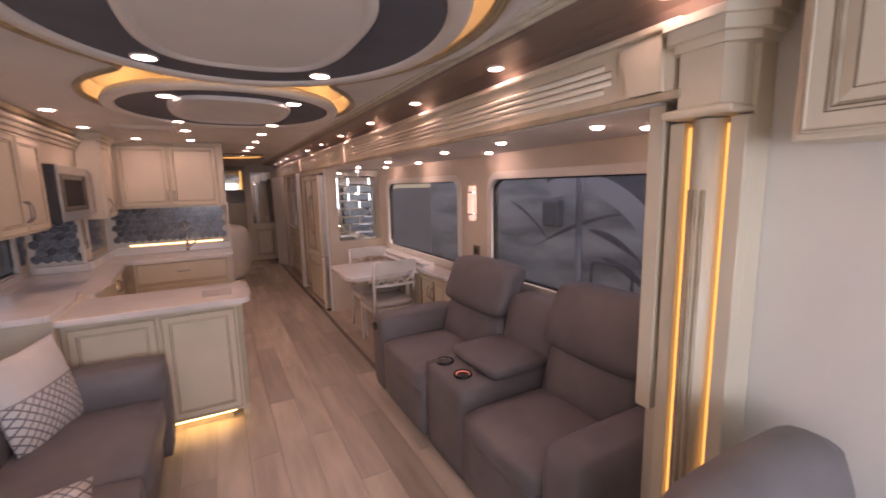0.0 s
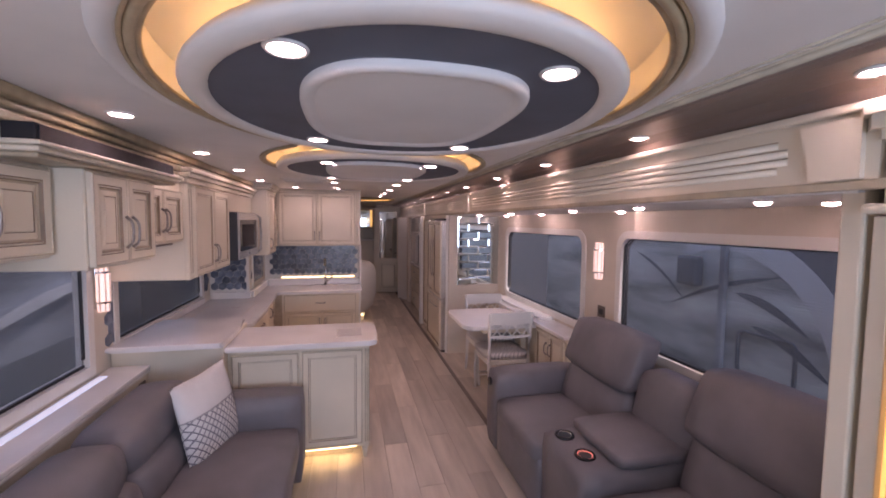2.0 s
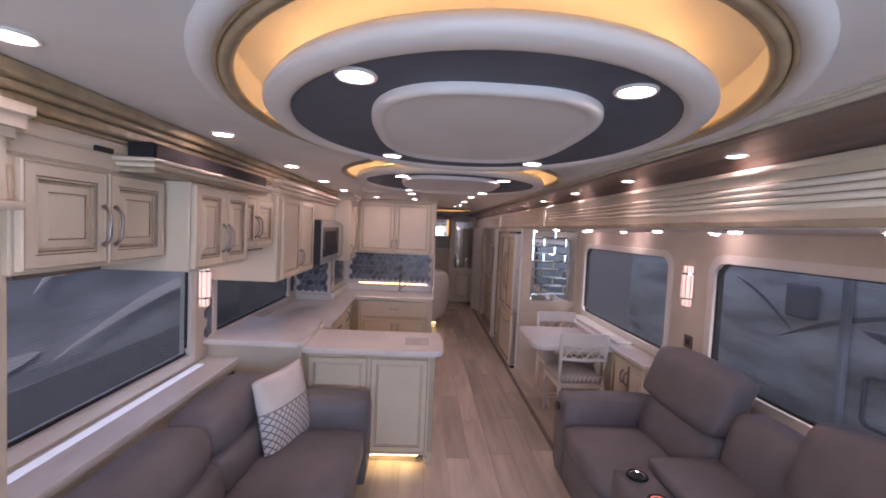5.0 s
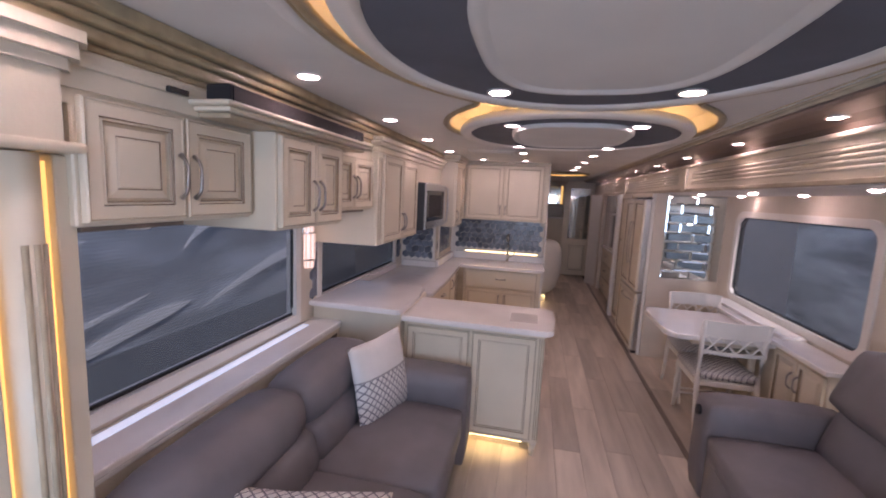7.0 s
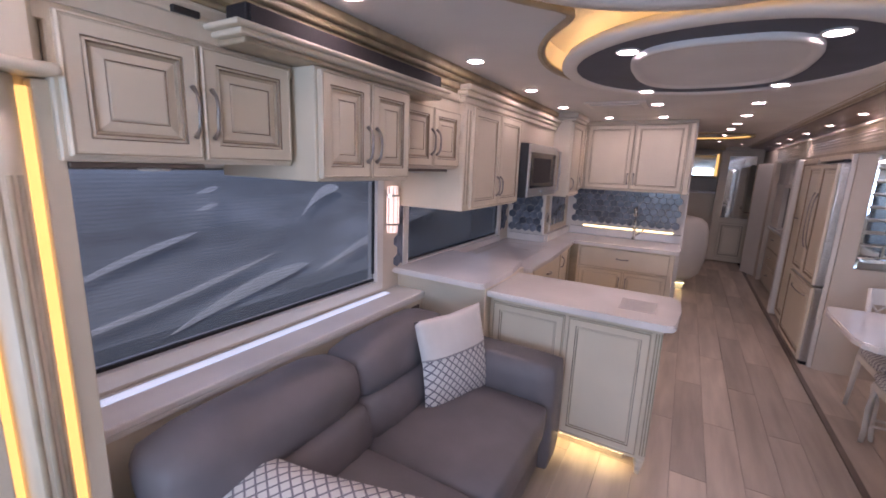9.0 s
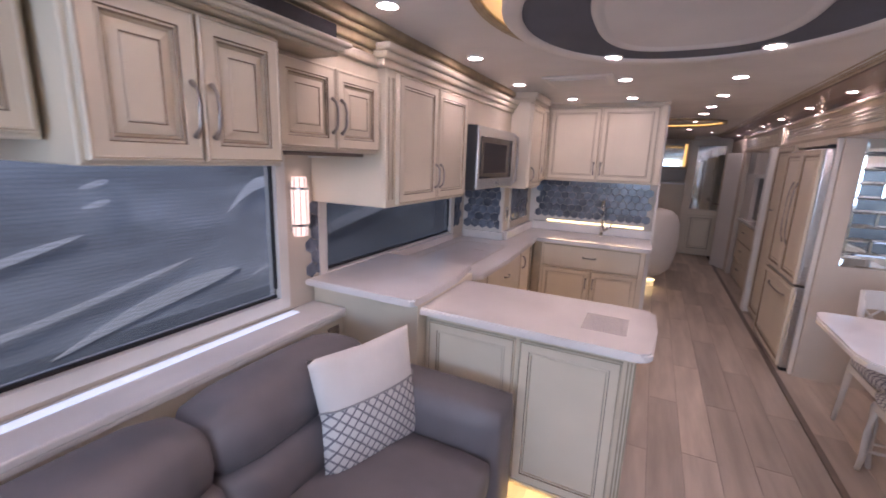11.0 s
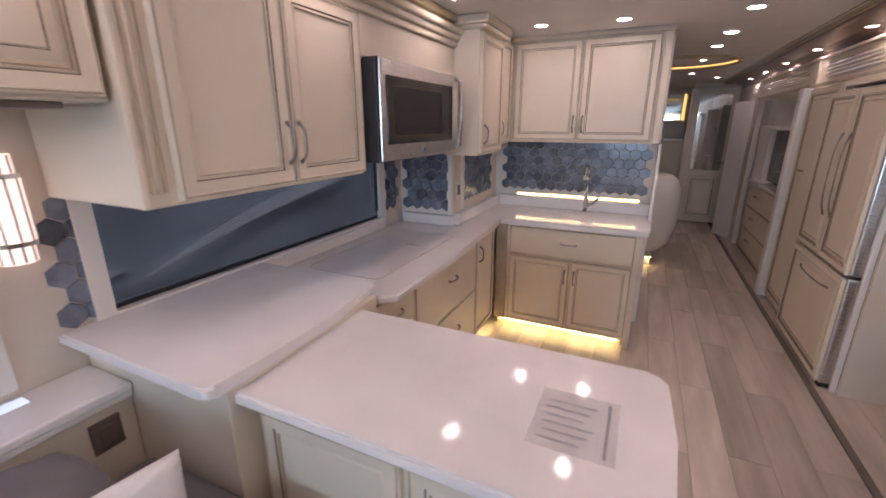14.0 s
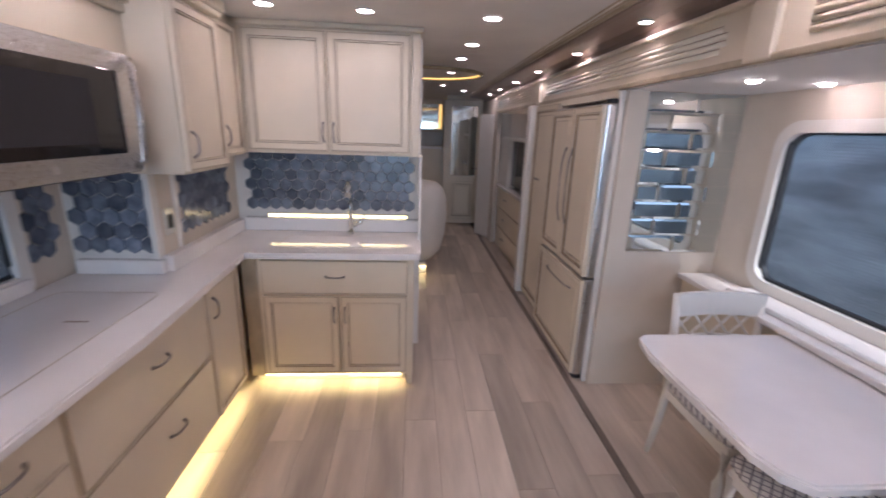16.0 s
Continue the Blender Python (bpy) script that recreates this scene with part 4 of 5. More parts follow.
# ---------------------------------------------------------------- wall lamps
def sconce(x, y, z0, z1, s):
    c = thing("wall_sconce", (x, y, z0), "lit crystal wall sconce with chrome bands", "wall lamp", "wall sconces")
    part("back_plate", boxed(min(x, x + s * 0.012), y - 0.05, z0 + 0.02, max(x, x + s * 0.012), y + 0.05, z1 - 0.02, 0.004), CHROME, c)
    for a, b, r in ((z0, z0 + 0.055, 0.040), (z0 + 0.056, z1 - 0.056, 0.048), (z1 - 0.055, z1, 0.040)):
        bm = bmesh.new()
        prism(bm, [(x + s * 0.012 + s * r * math.sin(math.pi * i / 10), y - r * math.cos(math.pi * i / 10)) for i in range(11)], a, b)
        part("glass", bm, SCONCE, c, "glowing ribbed glass")
        for j in range(1, 10, 2):
            an = math.pi * j / 10
            px, py = x + s * 0.012 + s * r * math.sin(an), y - r * math.cos(an)
            part("rib", tube(bmesh.new(), [(px, py, a + 0.003), (px, py, b - 0.003)], 0.004, 5), FROST, c, "frosted crystal rib")
    for z in (z0 + 0.055, z1 - 0.055):
        part("band", prism(bmesh.new(), [(x + s * 0.012 + s * 0.052 * math.sin(math.pi * i / 10), y - 0.052 * math.cos(math.pi * i / 10)) for i in range(11)], z - 0.006, z + 0.006), CHROME, c, "chrome band")
    return c


sconce(LX + 0.002, 3.185, 1.20, 1.49, 1)
sconce(RX - 0.002, 3.30, 1.31, 1.60, -1)

# ---------------------------------------------------------------- left ledge, sofa, cushions
ledge = thing("window_ledge", (LX, 2.3, 0.78), "white quartz window ledge with a lit groove", "ledge", kind="structure")
part("slab", boxed(LX + 0.001, 1.30, 0.798, -1.165, 3.278, 0.826, 0.006), QUARTZ, ledge, "white quartz slab")
part("apron", boxed(-1.205, 1.30, 0.0, -1.185, 3.278, 0.798), CREAM, ledge, "beige panel behind the sofa")
part("nosing", boxed(-1.185, 1.30, 0.778, -1.17, 3.278, 0.798, 0.004), WHITE, ledge)
part("led_groove", boxed(LX + 0.03, 1.5, 0.8265, LX + 0.075, 3.1, 0.8285), WHITE_LED, ledge, "cool white LED groove")


def cushion(bm, x0, y0, z0, x1, y1, z1, r=0.05, seg=4, puff=0.0):
    s = bmesh.new()
    box(s, x0, y0, z0, x1, y1, z1)
    bmesh.ops.subdivide_edges(s, edges=s.edges[:], cuts=5, use_grid_fill=True)
    c, h = Vector(((x0 + x1) / 2, (y0 + y1) / 2, (z0 + z1) / 2)), Vector(((x1 - x0) / 2, (y1 - y0) / 2, (z1 - z0) / 2))
    for v in s.verts:
        d = v.co - c
        q = Vector((max(-(h.x - r), min(h.x - r, d.x)), max(-(h.y - r), min(h.y - r, d.y)), max(-(h.z - r), min(h.z - r, d.z))))
        o = d - q
        if o.length > 1e-6:
            big = max(abs(o.x), abs(o.y), abs(o.z))
            d = q + o.normalized() * min(big, r) if o.length > r else d
        u = [max(0.0, 1 - (abs(d[i]) / h[i]) ** 2) for i in range(3)]
        for i in range(3):
            d[i] += math.copysign(puff, d[i]) * u[(i + 1) % 3] * u[(i + 2) % 3] * (abs(d[i]) / h[i]) ** 2
        v.co = c + d
    me = bpy.data.meshes.new("tmp")
    s.to_mesh(me)
    s.free()
    bm.from_mesh(me)
    bpy.data.meshes.remove(me)
    return bm


def lean(bm, dx, z0, z1):
    """Shears a piece along x: at z1 it stands dx further than at z0."""
    for v in bm.verts:
        v.co.x += dx * (v.co.z - z0) / (z1 - z0)
    return bm


sofa = thing("sofa", (-0.7, 2.3, 0), "grey leather sofa against the window ledge", "sofa")
part("base", cushion(bmesh.new(), -1.08, 1.42, 0.05, -0.27, 3.05, 0.30, 0.03), LEATHER, sofa, smooth=True)
for y0, y1 in ((1.52, 2.285), (2.29, 3.03)):
    part("seat_cushion", cushion(bmesh.new(), -0.95, y0, 0.29, -0.235, y1, 0.465, 0.05, puff=0.012), LEATHER, sofa, "grey leather seat cushion", True)
for y0, y1 in ((1.545, 2.325), (2.33, 3.07)):
    part("back_cushion", lean(cushion(bmesh.new(), -1.08, y0, 0.43, -0.78, y1, 0.63, 0.05, puff=0.022), -0.04, 0.45, 0.62), LEATHER, sofa, "lower leather back cushion", True)
    part("back_cushion", lean(cushion(bmesh.new(), -1.10, y0, 0.60, -0.835, y1, 0.815, 0.075, puff=0.020), -0.03, 0.6, 0.8), LEATHER, sofa, "upper leather back cushion", True)
for y0, y1, z1 in ((3.035, 3.25, 0.645), (1.34, 1.52, 0.55)):
    part("arm", cushion(bmesh.new(), -1.06, y0, 0.05, -0.225, y1, z1, 0.035, puff=0.006), LEATHER, sofa, "square padded arm", True)


def pillow(name, m, w, h, label, plain_top):
    p = thing(name, (0, 0, 0), label, "cushion", "throw pillows")
    def sheet(lo, hi):
        bm = bmesh.new()
        uv = bm.loops.layers.uv.new("UVMap")
        n = 14
        grid = {}
        for side in (1, -1):
            for i in range(n + 1):
                for j in range(n + 1):
                    u, v = i / n * 2 - 1, (lo + (hi - lo) * j / n) * 2 - 1
                    edge = max(0.0, (1 - u * u) * (1 - v * v)) ** 0.45
                    k = 1 - 0.05 * (1 - abs(u * v))
                    grid[side, i, j] = bm.verts.new((u * w / 2 * k * (0.96 + 0.04 * abs(v)), -side * 0.075 * edge, v * h / 2 * k))
            for i in range(n):
                for j in range(n):
                    f = bm.faces.new([grid[side, i + a, j + b] for a, b in ((0, 0), (1, 0), (1, 1), (0, 1))])
                    for lp in f.loops:
                        lp[uv].uv = (lp.vert.co.x, lp.vert.co.z)
        bmesh.ops.remove_doubles(bm, verts=bm.verts, dist=0.0004)
        return bm
    if plain_top:
        part("printed_cover", sheet(0, 0.58), LATTICE, p, "lower cover with a grey diamond lattice", True)
        part("plain_cover", sheet(0.58, 1), FABRIC, p, "plain white upper band", True)
        part("piping", tube(bmesh.new(), [((i / 12 * 2 - 1) * w / 2 * 0.95, -0.004 - 0.072 * max(0.0, 1 - (i / 6 - 1) ** 2) ** 0.45, 0.16 * h / 2) for i in range(13)], 0.004, 5), PRINT, p, smooth=True)
    else:
        part("printed_cover", sheet(0, 1), LATTICE, p, "cover with a grey diamond lattice", True)
    p.matrix_basis = m
    return p


pillow("throw_pillow", pose(-0.715, 2.875, 0.655, -13, 0, 75), 0.49, 0.47, "white pillow with a grey lattice lower half on the sofa", True)
pillow("throw_pillow", pose(-0.62, 1.63, 0.545, -66, 0, 12), 0.72, 0.60, "pillow covered in a grey diamond lattice on the sofa", False)


# ---------------------------------------------------------------- pilasters
def pilaster(x, y, s, label):
    """A half-round fluted column with amber light strips; s: the way it faces along x."""
    c = thing("pilaster", (x, y, 0), label, "pilaster", "lit pilasters")
    a, b = sorted((x - s * 0.139, x - s * 0.05))
    part("back_board", boxed(a, y - 0.106, 0, b, y + 0.106, 2.12, 0.006), CREAM, c)
    sh = bmesh.new()
    n = 12
    prism(sh, [(x - s * 0.05 + s * 0.075 * math.sin(math.pi * i / n), y - 0.046 * math.cos(math.pi * i / n)) for i in range(n + 1)], 0.3, 1.78)
    part("shaft", sh, CREAM, c, "half-round cream shaft", True)
    for k in (-1, 0, 1):
        an = math.pi / 2 + k * 0.42
        px, py = x - s * 0.05 + s * 0.0755 * math.sin(an), y - 0.0465 * math.cos(an)
        part("flute", tube(bmesh.new(), [(px, py, 0.32), (px, py, 1.58)], 0.0065, 6), GLAZE_SOFT, c, "brown-glazed flute", True)
    for dy in (-0.056, 0.056):
        part("light_strip", boxed(*[v for v in (min(x - s * 0.048, x - s * 0.03), y + dy - 0.010, 0.3)], max(x - s * 0.048, x - s * 0.03), y + dy + 0.010, 1.765), LED, c, "amber light strip")
        part("edge_board", boxed(min(x - s * 0.05, x - s * 0.005), y + dy * 1.55 - 0.022, 0, max(x - s * 0.05, x - s * 0.005), y + dy * 1.55 + 0.022, 1.78, 0.004), CREAM, c)
    part("collar", boxed(min(x - s * 0.1, x + s * 0.06), y - 0.10, 1.785, max(x - s * 0.1, x + s * 0.06), y + 0.10, 1.81, 0.01, 3), CREAM, c)
    part("neck", prism(bmesh.new(), [(x - s * 0.1, y - 0.092), (x - s * 0.01, y - 0.092), (x + s * 0.04, y - 0.06), (x + s * 0.04, y + 0.06), (x - s * 0.01, y + 0.092), (x - s * 0.1, y + 0.092)], 1.805, 1.97), CREAM, c, "faceted neck")
    for z0, z1, o in ((1.965, 1.99, 0.015), (1.99, 2.025, 0.035), (2.025, 2.05, 0.05)):
        part("capital", prism(bmesh.new(), [(x - s * 0.1, y - 0.11 - o), (x - s * 0.01, y - 0.11 - o), (x + s * (0.04 + o), y - 0.06 - o / 2), (x + s * (0.04 + o), y + 0.06 + o / 2), (x - s * 0.01, y + 0.11 + o), (x - s * 0.1, y + 0.11 + o)], z0, z1), CREAM, c, "moulded capital")
    part("plinth", boxed(min(x - s * 0.1, x + s * 0.045), y - 0.1, 0, max(x - s * 0.1, x + s * 0.045), y + 0.1, 0.3, 0.01), CREAM, c)
    return c


pilaster(-0.99, 1.362, 1, "cream fluted column with amber light strips beside the wall cabinets")
pilaster(1.38, 1.01, -1, "cream fluted column with amber light strips beside the slide-out")
single("slide_flange", boxed(1.385, 1.138, 0.82, 1.438, 1.195, 1.851, 0.006), CREAM, "cream upright flange at the slide-out's edge", "trim", "structure")
bm = boxed(1.30, 0.05, 1.69, 1.52, 0.765, 2.15, 0.004)
c = thing("cab_cabinet", (1.4, 0.4, 1.69), "cream overhead cabinet near the cab", "wall cabinet")
part("body", bm, CREAM, c)
cab_door(c, "-x", 1.30, 0.28, 0.745, 1.705, 2.13, (0.53, 1.735), level=True, length=0.13)

# ---------------------------------------------------------------- right side: theatre seats
seat = thing("theatre_sofa", (1.5, 2.2, 0), "grey leather two-seat theatre sofa with a console between the seats", "sofa")
for y0, y1 in ((2.455, 3.14), (1.415, 1.985)):
    part("base", cushion(bmesh.new(), 1.20, y0, 0.04, 1.85, y1, 0.34, 0.03), LEATHER, seat, smooth=True)
    part("footrest", cushion(bmesh.new(), 1.12, y0 + 0.005, 0.06, 1.24, y1 - 0.005, 0.40, 0.035, puff=0.008), LEATHER, seat, "padded footrest front", True)
    part("seat_cushion", lean(cushion(bmesh.new(), 1.11, y0 + 0.003, 0.33, 1.74, y1 - 0.003, 0.49, 0.06, puff=0.018), 0, 0, 1), LEATHER, seat, "plump leather seat cushion", True)
    part("lumbar_cushion", lean(cushion(bmesh.new(), 1.60, y0 + 0.01, 0.44, 1.80, y1 - 0.01, 0.745, 0.06, puff=0.02), 0.10, 0.44, 0.76), LEATHER, seat, "lower back cushion", True)
    part("headrest_cushion", lean(cushion(bmesh.new(), 1.645, y0 - 0.02, 0.73, 1.83, y1 + 0.02, 1.055, 0.05, puff=0.014), 0.12, 0.74, 1.05), LEATHER, seat, "upper headrest cushion", True)
part("console_body", cushion(bmesh.new(), 1.14, 1.99, 0.04, 1.80, 2.45, 0.575, 0.03), LEATHER, seat, "leather console block", True)
lid = part("console_lid", cushion(bmesh.new(), 1.33, 1.99, 0.565, 1.74, 2.445, 0.64, 0.03, puff=0.012), LEATHER, seat, "padded console lid", True)
part("console_back", lean(cushion(bmesh.new(), 1.68, 2.0, 0.55, 1.86, 2.44, 0.90, 0.06, puff=0.02), 0.08, 0.55, 0.9), LEATHER, seat, "middle back cushion", True)
for y, m in ((2.355, CHROME), (2.15, RED)):
    h = part("cup_holder", tube(bmesh.new(), [(1.235 + 0.046 * math.cos(a * math.pi / 10), y + 0.046 * math.sin(a * math.pi / 10), 0.578) for a in range(20)], 0.009, 6, True), BLACKGLASS, seat, "round cup holder", True)
    part("cup_well", disc(bmesh.new(), 1.235, y, 0.5745, 0.5775, 0.038, n=20), BLACK, h)
    part("cup_ring", tube(bmesh.new(), [(1.235 + 0.037 * math.cos(a * math.pi / 10), y + 0.037 * math.sin(a * math.pi / 10), 0.58) for a in range(20)], 0.003, 5, True), m, h)
for y0, y1 in ((3.145, 3.38), (1.20, 1.41)):
    part("arm", cushion(bmesh.new(), 1.13, y0, 0.04, 1.84, y1, 0.635, 0.045, puff=0.01), LEATHER, seat, "padded arm", True)
k = part("knob", tube(bmesh.new(), [(1.124, 3.265, 0.55), (1.108, 3.265, 0.55)], 0.03, 18), BLACK, seat, "round black recline control")

cap = thing("captain_chair", (1.15, 0.55, 0), "blue-grey leather swivel captain's chair near the cab", "chair")
part("pedestal", disc(bmesh.new(), 1.12, 0.45, 0.0, 0.30, 0.16, 0.11, 20), BLACK, cap)
part("seat", cushion(bmesh.new(), 0.88, 0.18, 0.30, 1.40, 0.68, 0.48, 0.06, puff=0.02), LEATHER, cap, "leather seat", True)
bm = cushion(bmesh.new(), 0.84, 0.60, 0.45, 1.44, 0.79, 0.985, 0.09, puff=0.03)
part("backrest", bm, LEATHER, cap, "rounded leather backrest", True)

# ---------------------------------------------------------------- dinette
lr = thing("dinette_ledge", (1.88, 4.3, 0.80), "white quartz ledge on a cream cabinet under the window", "ledge cabinet")
part("slab", boxed(1.83, 3.45, 0.77, RX - 0.001, 5.61, 0.80, 0.006), QUARTZ, lr, "white quartz slab")
part("body", boxed(1.87, 3.47, 0.0, RX - 0.003, 5.61, 0.7695), CREAM, lr)
part("upper_slab", boxed(1.90, 4.05, 0.8005, RX - 0.001, 5.3, 0.826, 0.006), QUARTZ, lr, "second quartz slab holding the table")
for y0, y1, h in ((3.46, 3.72, 3.69), (3.73, 3.99, 3.76)):
    cab_door(lr, "-x", 1.87, y0 + 0.03, y1 + 0.03, 0.10, 0.745, (h + 0.03, 0.60), k=0.7)

table = thing("dinette_table", (1.55, 4.45, 0), "white quartz dinette table on cream legs", "table")
bm = prism(bmesh.new(), [(1.95, 4.05), (1.95, 4.87), (1.24, 4.87)] + arc(1.205, 4.835, 0.03, 90, 170, 4) + [(1.145, 4.72), (1.14, 4.18), (1.165, 4.10), (1.22, 4.05)], 0.725, 0.763)
bmesh.ops.bevel(bm, geom=[e for e in bm.edges if abs(e.verts[0].co.z - e.verts[1].co.z) < 1e-6], offset=0.009, segments=2, affect="EDGES")
part("tabletop", bm, QUARTZ, table, "white quartz top with clipped corners")
part("apron", boxed(1.36, 4.16, 0.665, 1.85, 4.78, 0.7245, 0.004), CREAM, table)
for y in (4.2, 4.74):
    part("leg", tube(bmesh.new(), [(1.80, y, 0), (1.80, y, 0.1), (1.80, y, 0.665)], [0.018, 0.022, 0.03], 8), CREAM, table, smooth=True)


def chair():
    c = thing("dining_chair", (0, 0, 0), "off-white dining chair with a fretwork back and lattice-print seat", "chair", "dining chairs")
    bm = bmesh.new()
    uv = bm.loops.layers.uv.new("UVMap")
    cushion(bm, -0.22, 0.02, 0.43, 0.22, 0.45, 0.50, 0.03, puff=0.012)
    uv = bm.loops.layers.uv.verify()
    for f in bm.faces:
        for lp in f.loops:
            lp[uv].uv = (lp.vert.co.x + lp.vert.co.z, lp.vert.co.y + lp.vert.co.z)
    part("seat", bm, LATTICE_SEAT, c, "padded seat in lattice print", True)
    part("seat_frame", boxed(-0.215, 0.01, 0.385, 0.215, 0.44, 0.432, 0.008), WHITE, c)
    for s in (-1, 1):
        pts = [(s * 0.20, -0.05, 0), (s * 0.20, -0.01, 0.2), (s * 0.20, 0.015, 0.42), (s * 0.205, 0.0, 0.65), (s * 0.215, -0.03, 0.90)]
        part("back_post", tube(bmesh.new(), pts, [0.014, 0.017, 0.02, 0.018, 0.015], 8), WHITE, c, smooth=True)
        pts = [(s * 0.195, 0.46, 0), (s * 0.20, 0.43, 0.10), (s * 0.205, 0.42, 0.25), (s * 0.20, 0.425, 0.41)]
        part("front_leg", tube(bmesh.new(), pts, [0.013, 0.015, 0.02, 0.025], 8), WHITE, c, "curved tapered leg", True)
    def bow(z0, z1, d):
        bm = bmesh.new()
        a = [[bm.verts.new((-0.215 + 0.43 * i / 10, -0.028 - 0.035 * math.sin(math.pi * i / 10) + t, z)) for i in range(11)] for t, z in ((0, z0), (0, z1), (d, z1), (d, z0))]
        for p in range(4):
            for i in range(10):
                bm.faces.new((a[p][i], a[p][i + 1], a[(p + 1) % 4][i + 1], a[(p + 1) % 4][i]))
        for e in (0, 10):
            bm.faces.new([a[p][e] for p in range(4)])
        return bm
    part("top_rail", bow(0.79, 0.905, 0.02), WHITE, c, "broad curved top rail")
    part("lower_rail", bow(0.66, 0.685, 0.018), WHITE, c)
    for i in range(4):
        x = -0.15 + 0.1 * i
        for s in (-1, 1):
            part("fret", tube(bmesh.new(), [(x - 0.05 * s, -0.05, 0.68), (x + 0.05 * s, -0.05, 0.795)], 0.007, 5), WHITE, c)
    part("stretcher", tube(bmesh.new(), [(-0.2, 0.43, 0.14), (0.2, 0.43, 0.14)], 0.009, 6), WHITE, c)
    return c


ch = chair()
ch.matrix_basis = pose(1.58, 4.02, 0, 0, 0, 0)
copy_thing(ch, pose(1.64, 4.98, 0, 0, 0, 180))

# mirror wall beside the refrigerator
single("wall_refrigerator", boxed(1.365, 5.632, 0, RX, 5.66, 1.8415), WALLPAPER, "beige panel between the dinette and the refrigerator", "wall", "structure")
mir = thing("wall_mirror", (1.7, 5.46, 1.02), "large silvered mirror on the wall beside the refrigerator", "mirror")
part("backing", boxed(1.478, 5.625, 0.928, 2.048, 5.631, 1.838), CHROME, mir)
rows = 9
mh = 0.906 / rows
for j in range(rows):
    u = 1.48 - (0.14 if j % 2 else 0.0)
    while u < 2.045:
        a, b = max(u, 1.48), min(u + 0.28, 2.046)
        if b - a > 0.02:
            z = 0.93 + j * mh
            i = 0.013
            part("mirror_tile", rings("-y", 5.625, a + 0.001, b - 0.001, z + 0.001, z + mh - 0.001, ((0, 0, 0), (0, 0.001, 0), (i, 0.0045, 0))), MIRROR, mir)
        u += 0.28

fr = thing("refrigerator", (1.66, 6.1, 0), "cream-panelled french-door refrigerator with steel-edged doors", "refrigerator")
part("case", boxed(1.375, 5.69, 0.05, RX - 0.03, 6.60, 1.80, 0.004), CASE, fr, "dark grey case")
part("shadow_gap", boxed(1.362, 5.70, 0.05, 1.3745, 6.59, 1.78), BLACK, fr)
for y0, y1, z0, z1, hd in ((5.69, 6.142, 0.728, 1.775, 6.085), (6.15, 6.60, 0.728, 1.775, 6.21)):
    dd = part("door", boxed(1.282, y0, z0, 1.362, y1, z1, 0.012, 3), STEEL, fr, "tall door with a steel edge")
    part("panel", rings("-x", 1.2815, y0 + 0.012, y1 - 0.004, z0 + 0.006, z1 - 0.01, RAISED, 0.9), [CREAM, GLAZE, GLAZE_SOFT], dd, "cream panel")
    pull(dd, "-x", 1.262, hd, 1.25, 0.52)
dd = part("freezer_drawer", boxed(1.282, 5.69, 0.035, 1.362, 6.60, 0.715, 0.012, 3), STEEL, fr, "freezer drawer with a steel edge")
part("panel", rings("-x", 1.2815, 5.702, 6.595, 0.045, 0.705, RAISED, 0.9), [CREAM, GLAZE, GLAZE_SOFT], dd, "cream panel")
pull(dd, "-x", 1.262, 6.10, 0.60, 0.50, True)
part("hinge_cover", boxed(1.30, 5.70, 1.7755, 1.40, 5.76, 1.80, 0.003), BLACK, fr)
part("foot", boxed(1.29, 5.70, 0.0, 1.38, 5.76, 0.034, 0.006), BLACK, fr, "black plastic foot")
part("kick", boxed(1.38, 5.69, 0.0, 1.95, 6.60, 0.05), BLACK, fr)
surround = thing("refrigerator_surround", (1.36, 5.67, 0), "cream frame round the refrigerator", "panel")
part("side_board", boxed(1.335, 5.662, 0, 1.365, 5.685, 1.8415, 0.003), WHITE, surround)
part("header", boxed(1.325, 5.686, 1.803, 1.40, 6.61, 1.847, 0.005), CREAM, surround)
single("refrigerator_valance", boxed(1.35, 5.67, 1.848, RX - 0.03, 9.3, 1.86), CREAM, "cream board over the tall units", "panel", "structure")

pan = thing("pantry_cabinet", (1.6, 6.9, 0), "tall cream pantry cabinet beside the refrigerator", "tall cabinet")
part("body", boxed(1.335, 6.62, 0.02, RX - 0.03, 7.27, 1.847, 0.004), CREAM, pan)
cab_door(pan, "-x", 1.335, 6.64, 7.25, 0.06, 1.83, (7.02, 1.20), length=0.09, level=True)
col = thing("corner_column", (1.36, 7.3, 0), "plain cream square column with rounded edges", "column")
part("shaft", boxed(1.27, 7.29, 0, RX - 0.03, 7.41, 1.847, 0.02, 3), WHITE, col)
nook = thing("drawer_unit", (1.7, 8.2, 0), "cream drawer unit with a white top in a side nook", "drawers")
part("body", boxed(1.42, 7.42, 0.02, RX - 0.03, 9.22, 0.86), CREAM, nook)
part("top", boxed(1.38, 7.415, 0.861, RX - 0.03, 9.23, 0.895, 0.006), QUARTZ, nook, "white quartz top")
for k in range(3):
    slab_front(nook, "-x", 1.42, 7.52, 9.12, 0.06 + 0.265 * k, 0.315 + 0.265 * k, (8.65, 0.21 + 0.265 * k))
tv = thing("nook_shelf", (1.7, 8.3, 0.9), "white open cabinet with a dark glass front on the drawer unit", "shelf")
part("box", box(box(boxed(1.40, 7.46, 1.50, RX - 0.03, 9.23, 1.54), 1.42, 8.72, 0.896, 1.75, 9.22, 1.50), 1.45, 7.46, 0.896, RX - 0.03, 7.49, 1.50), WHITE, tv)
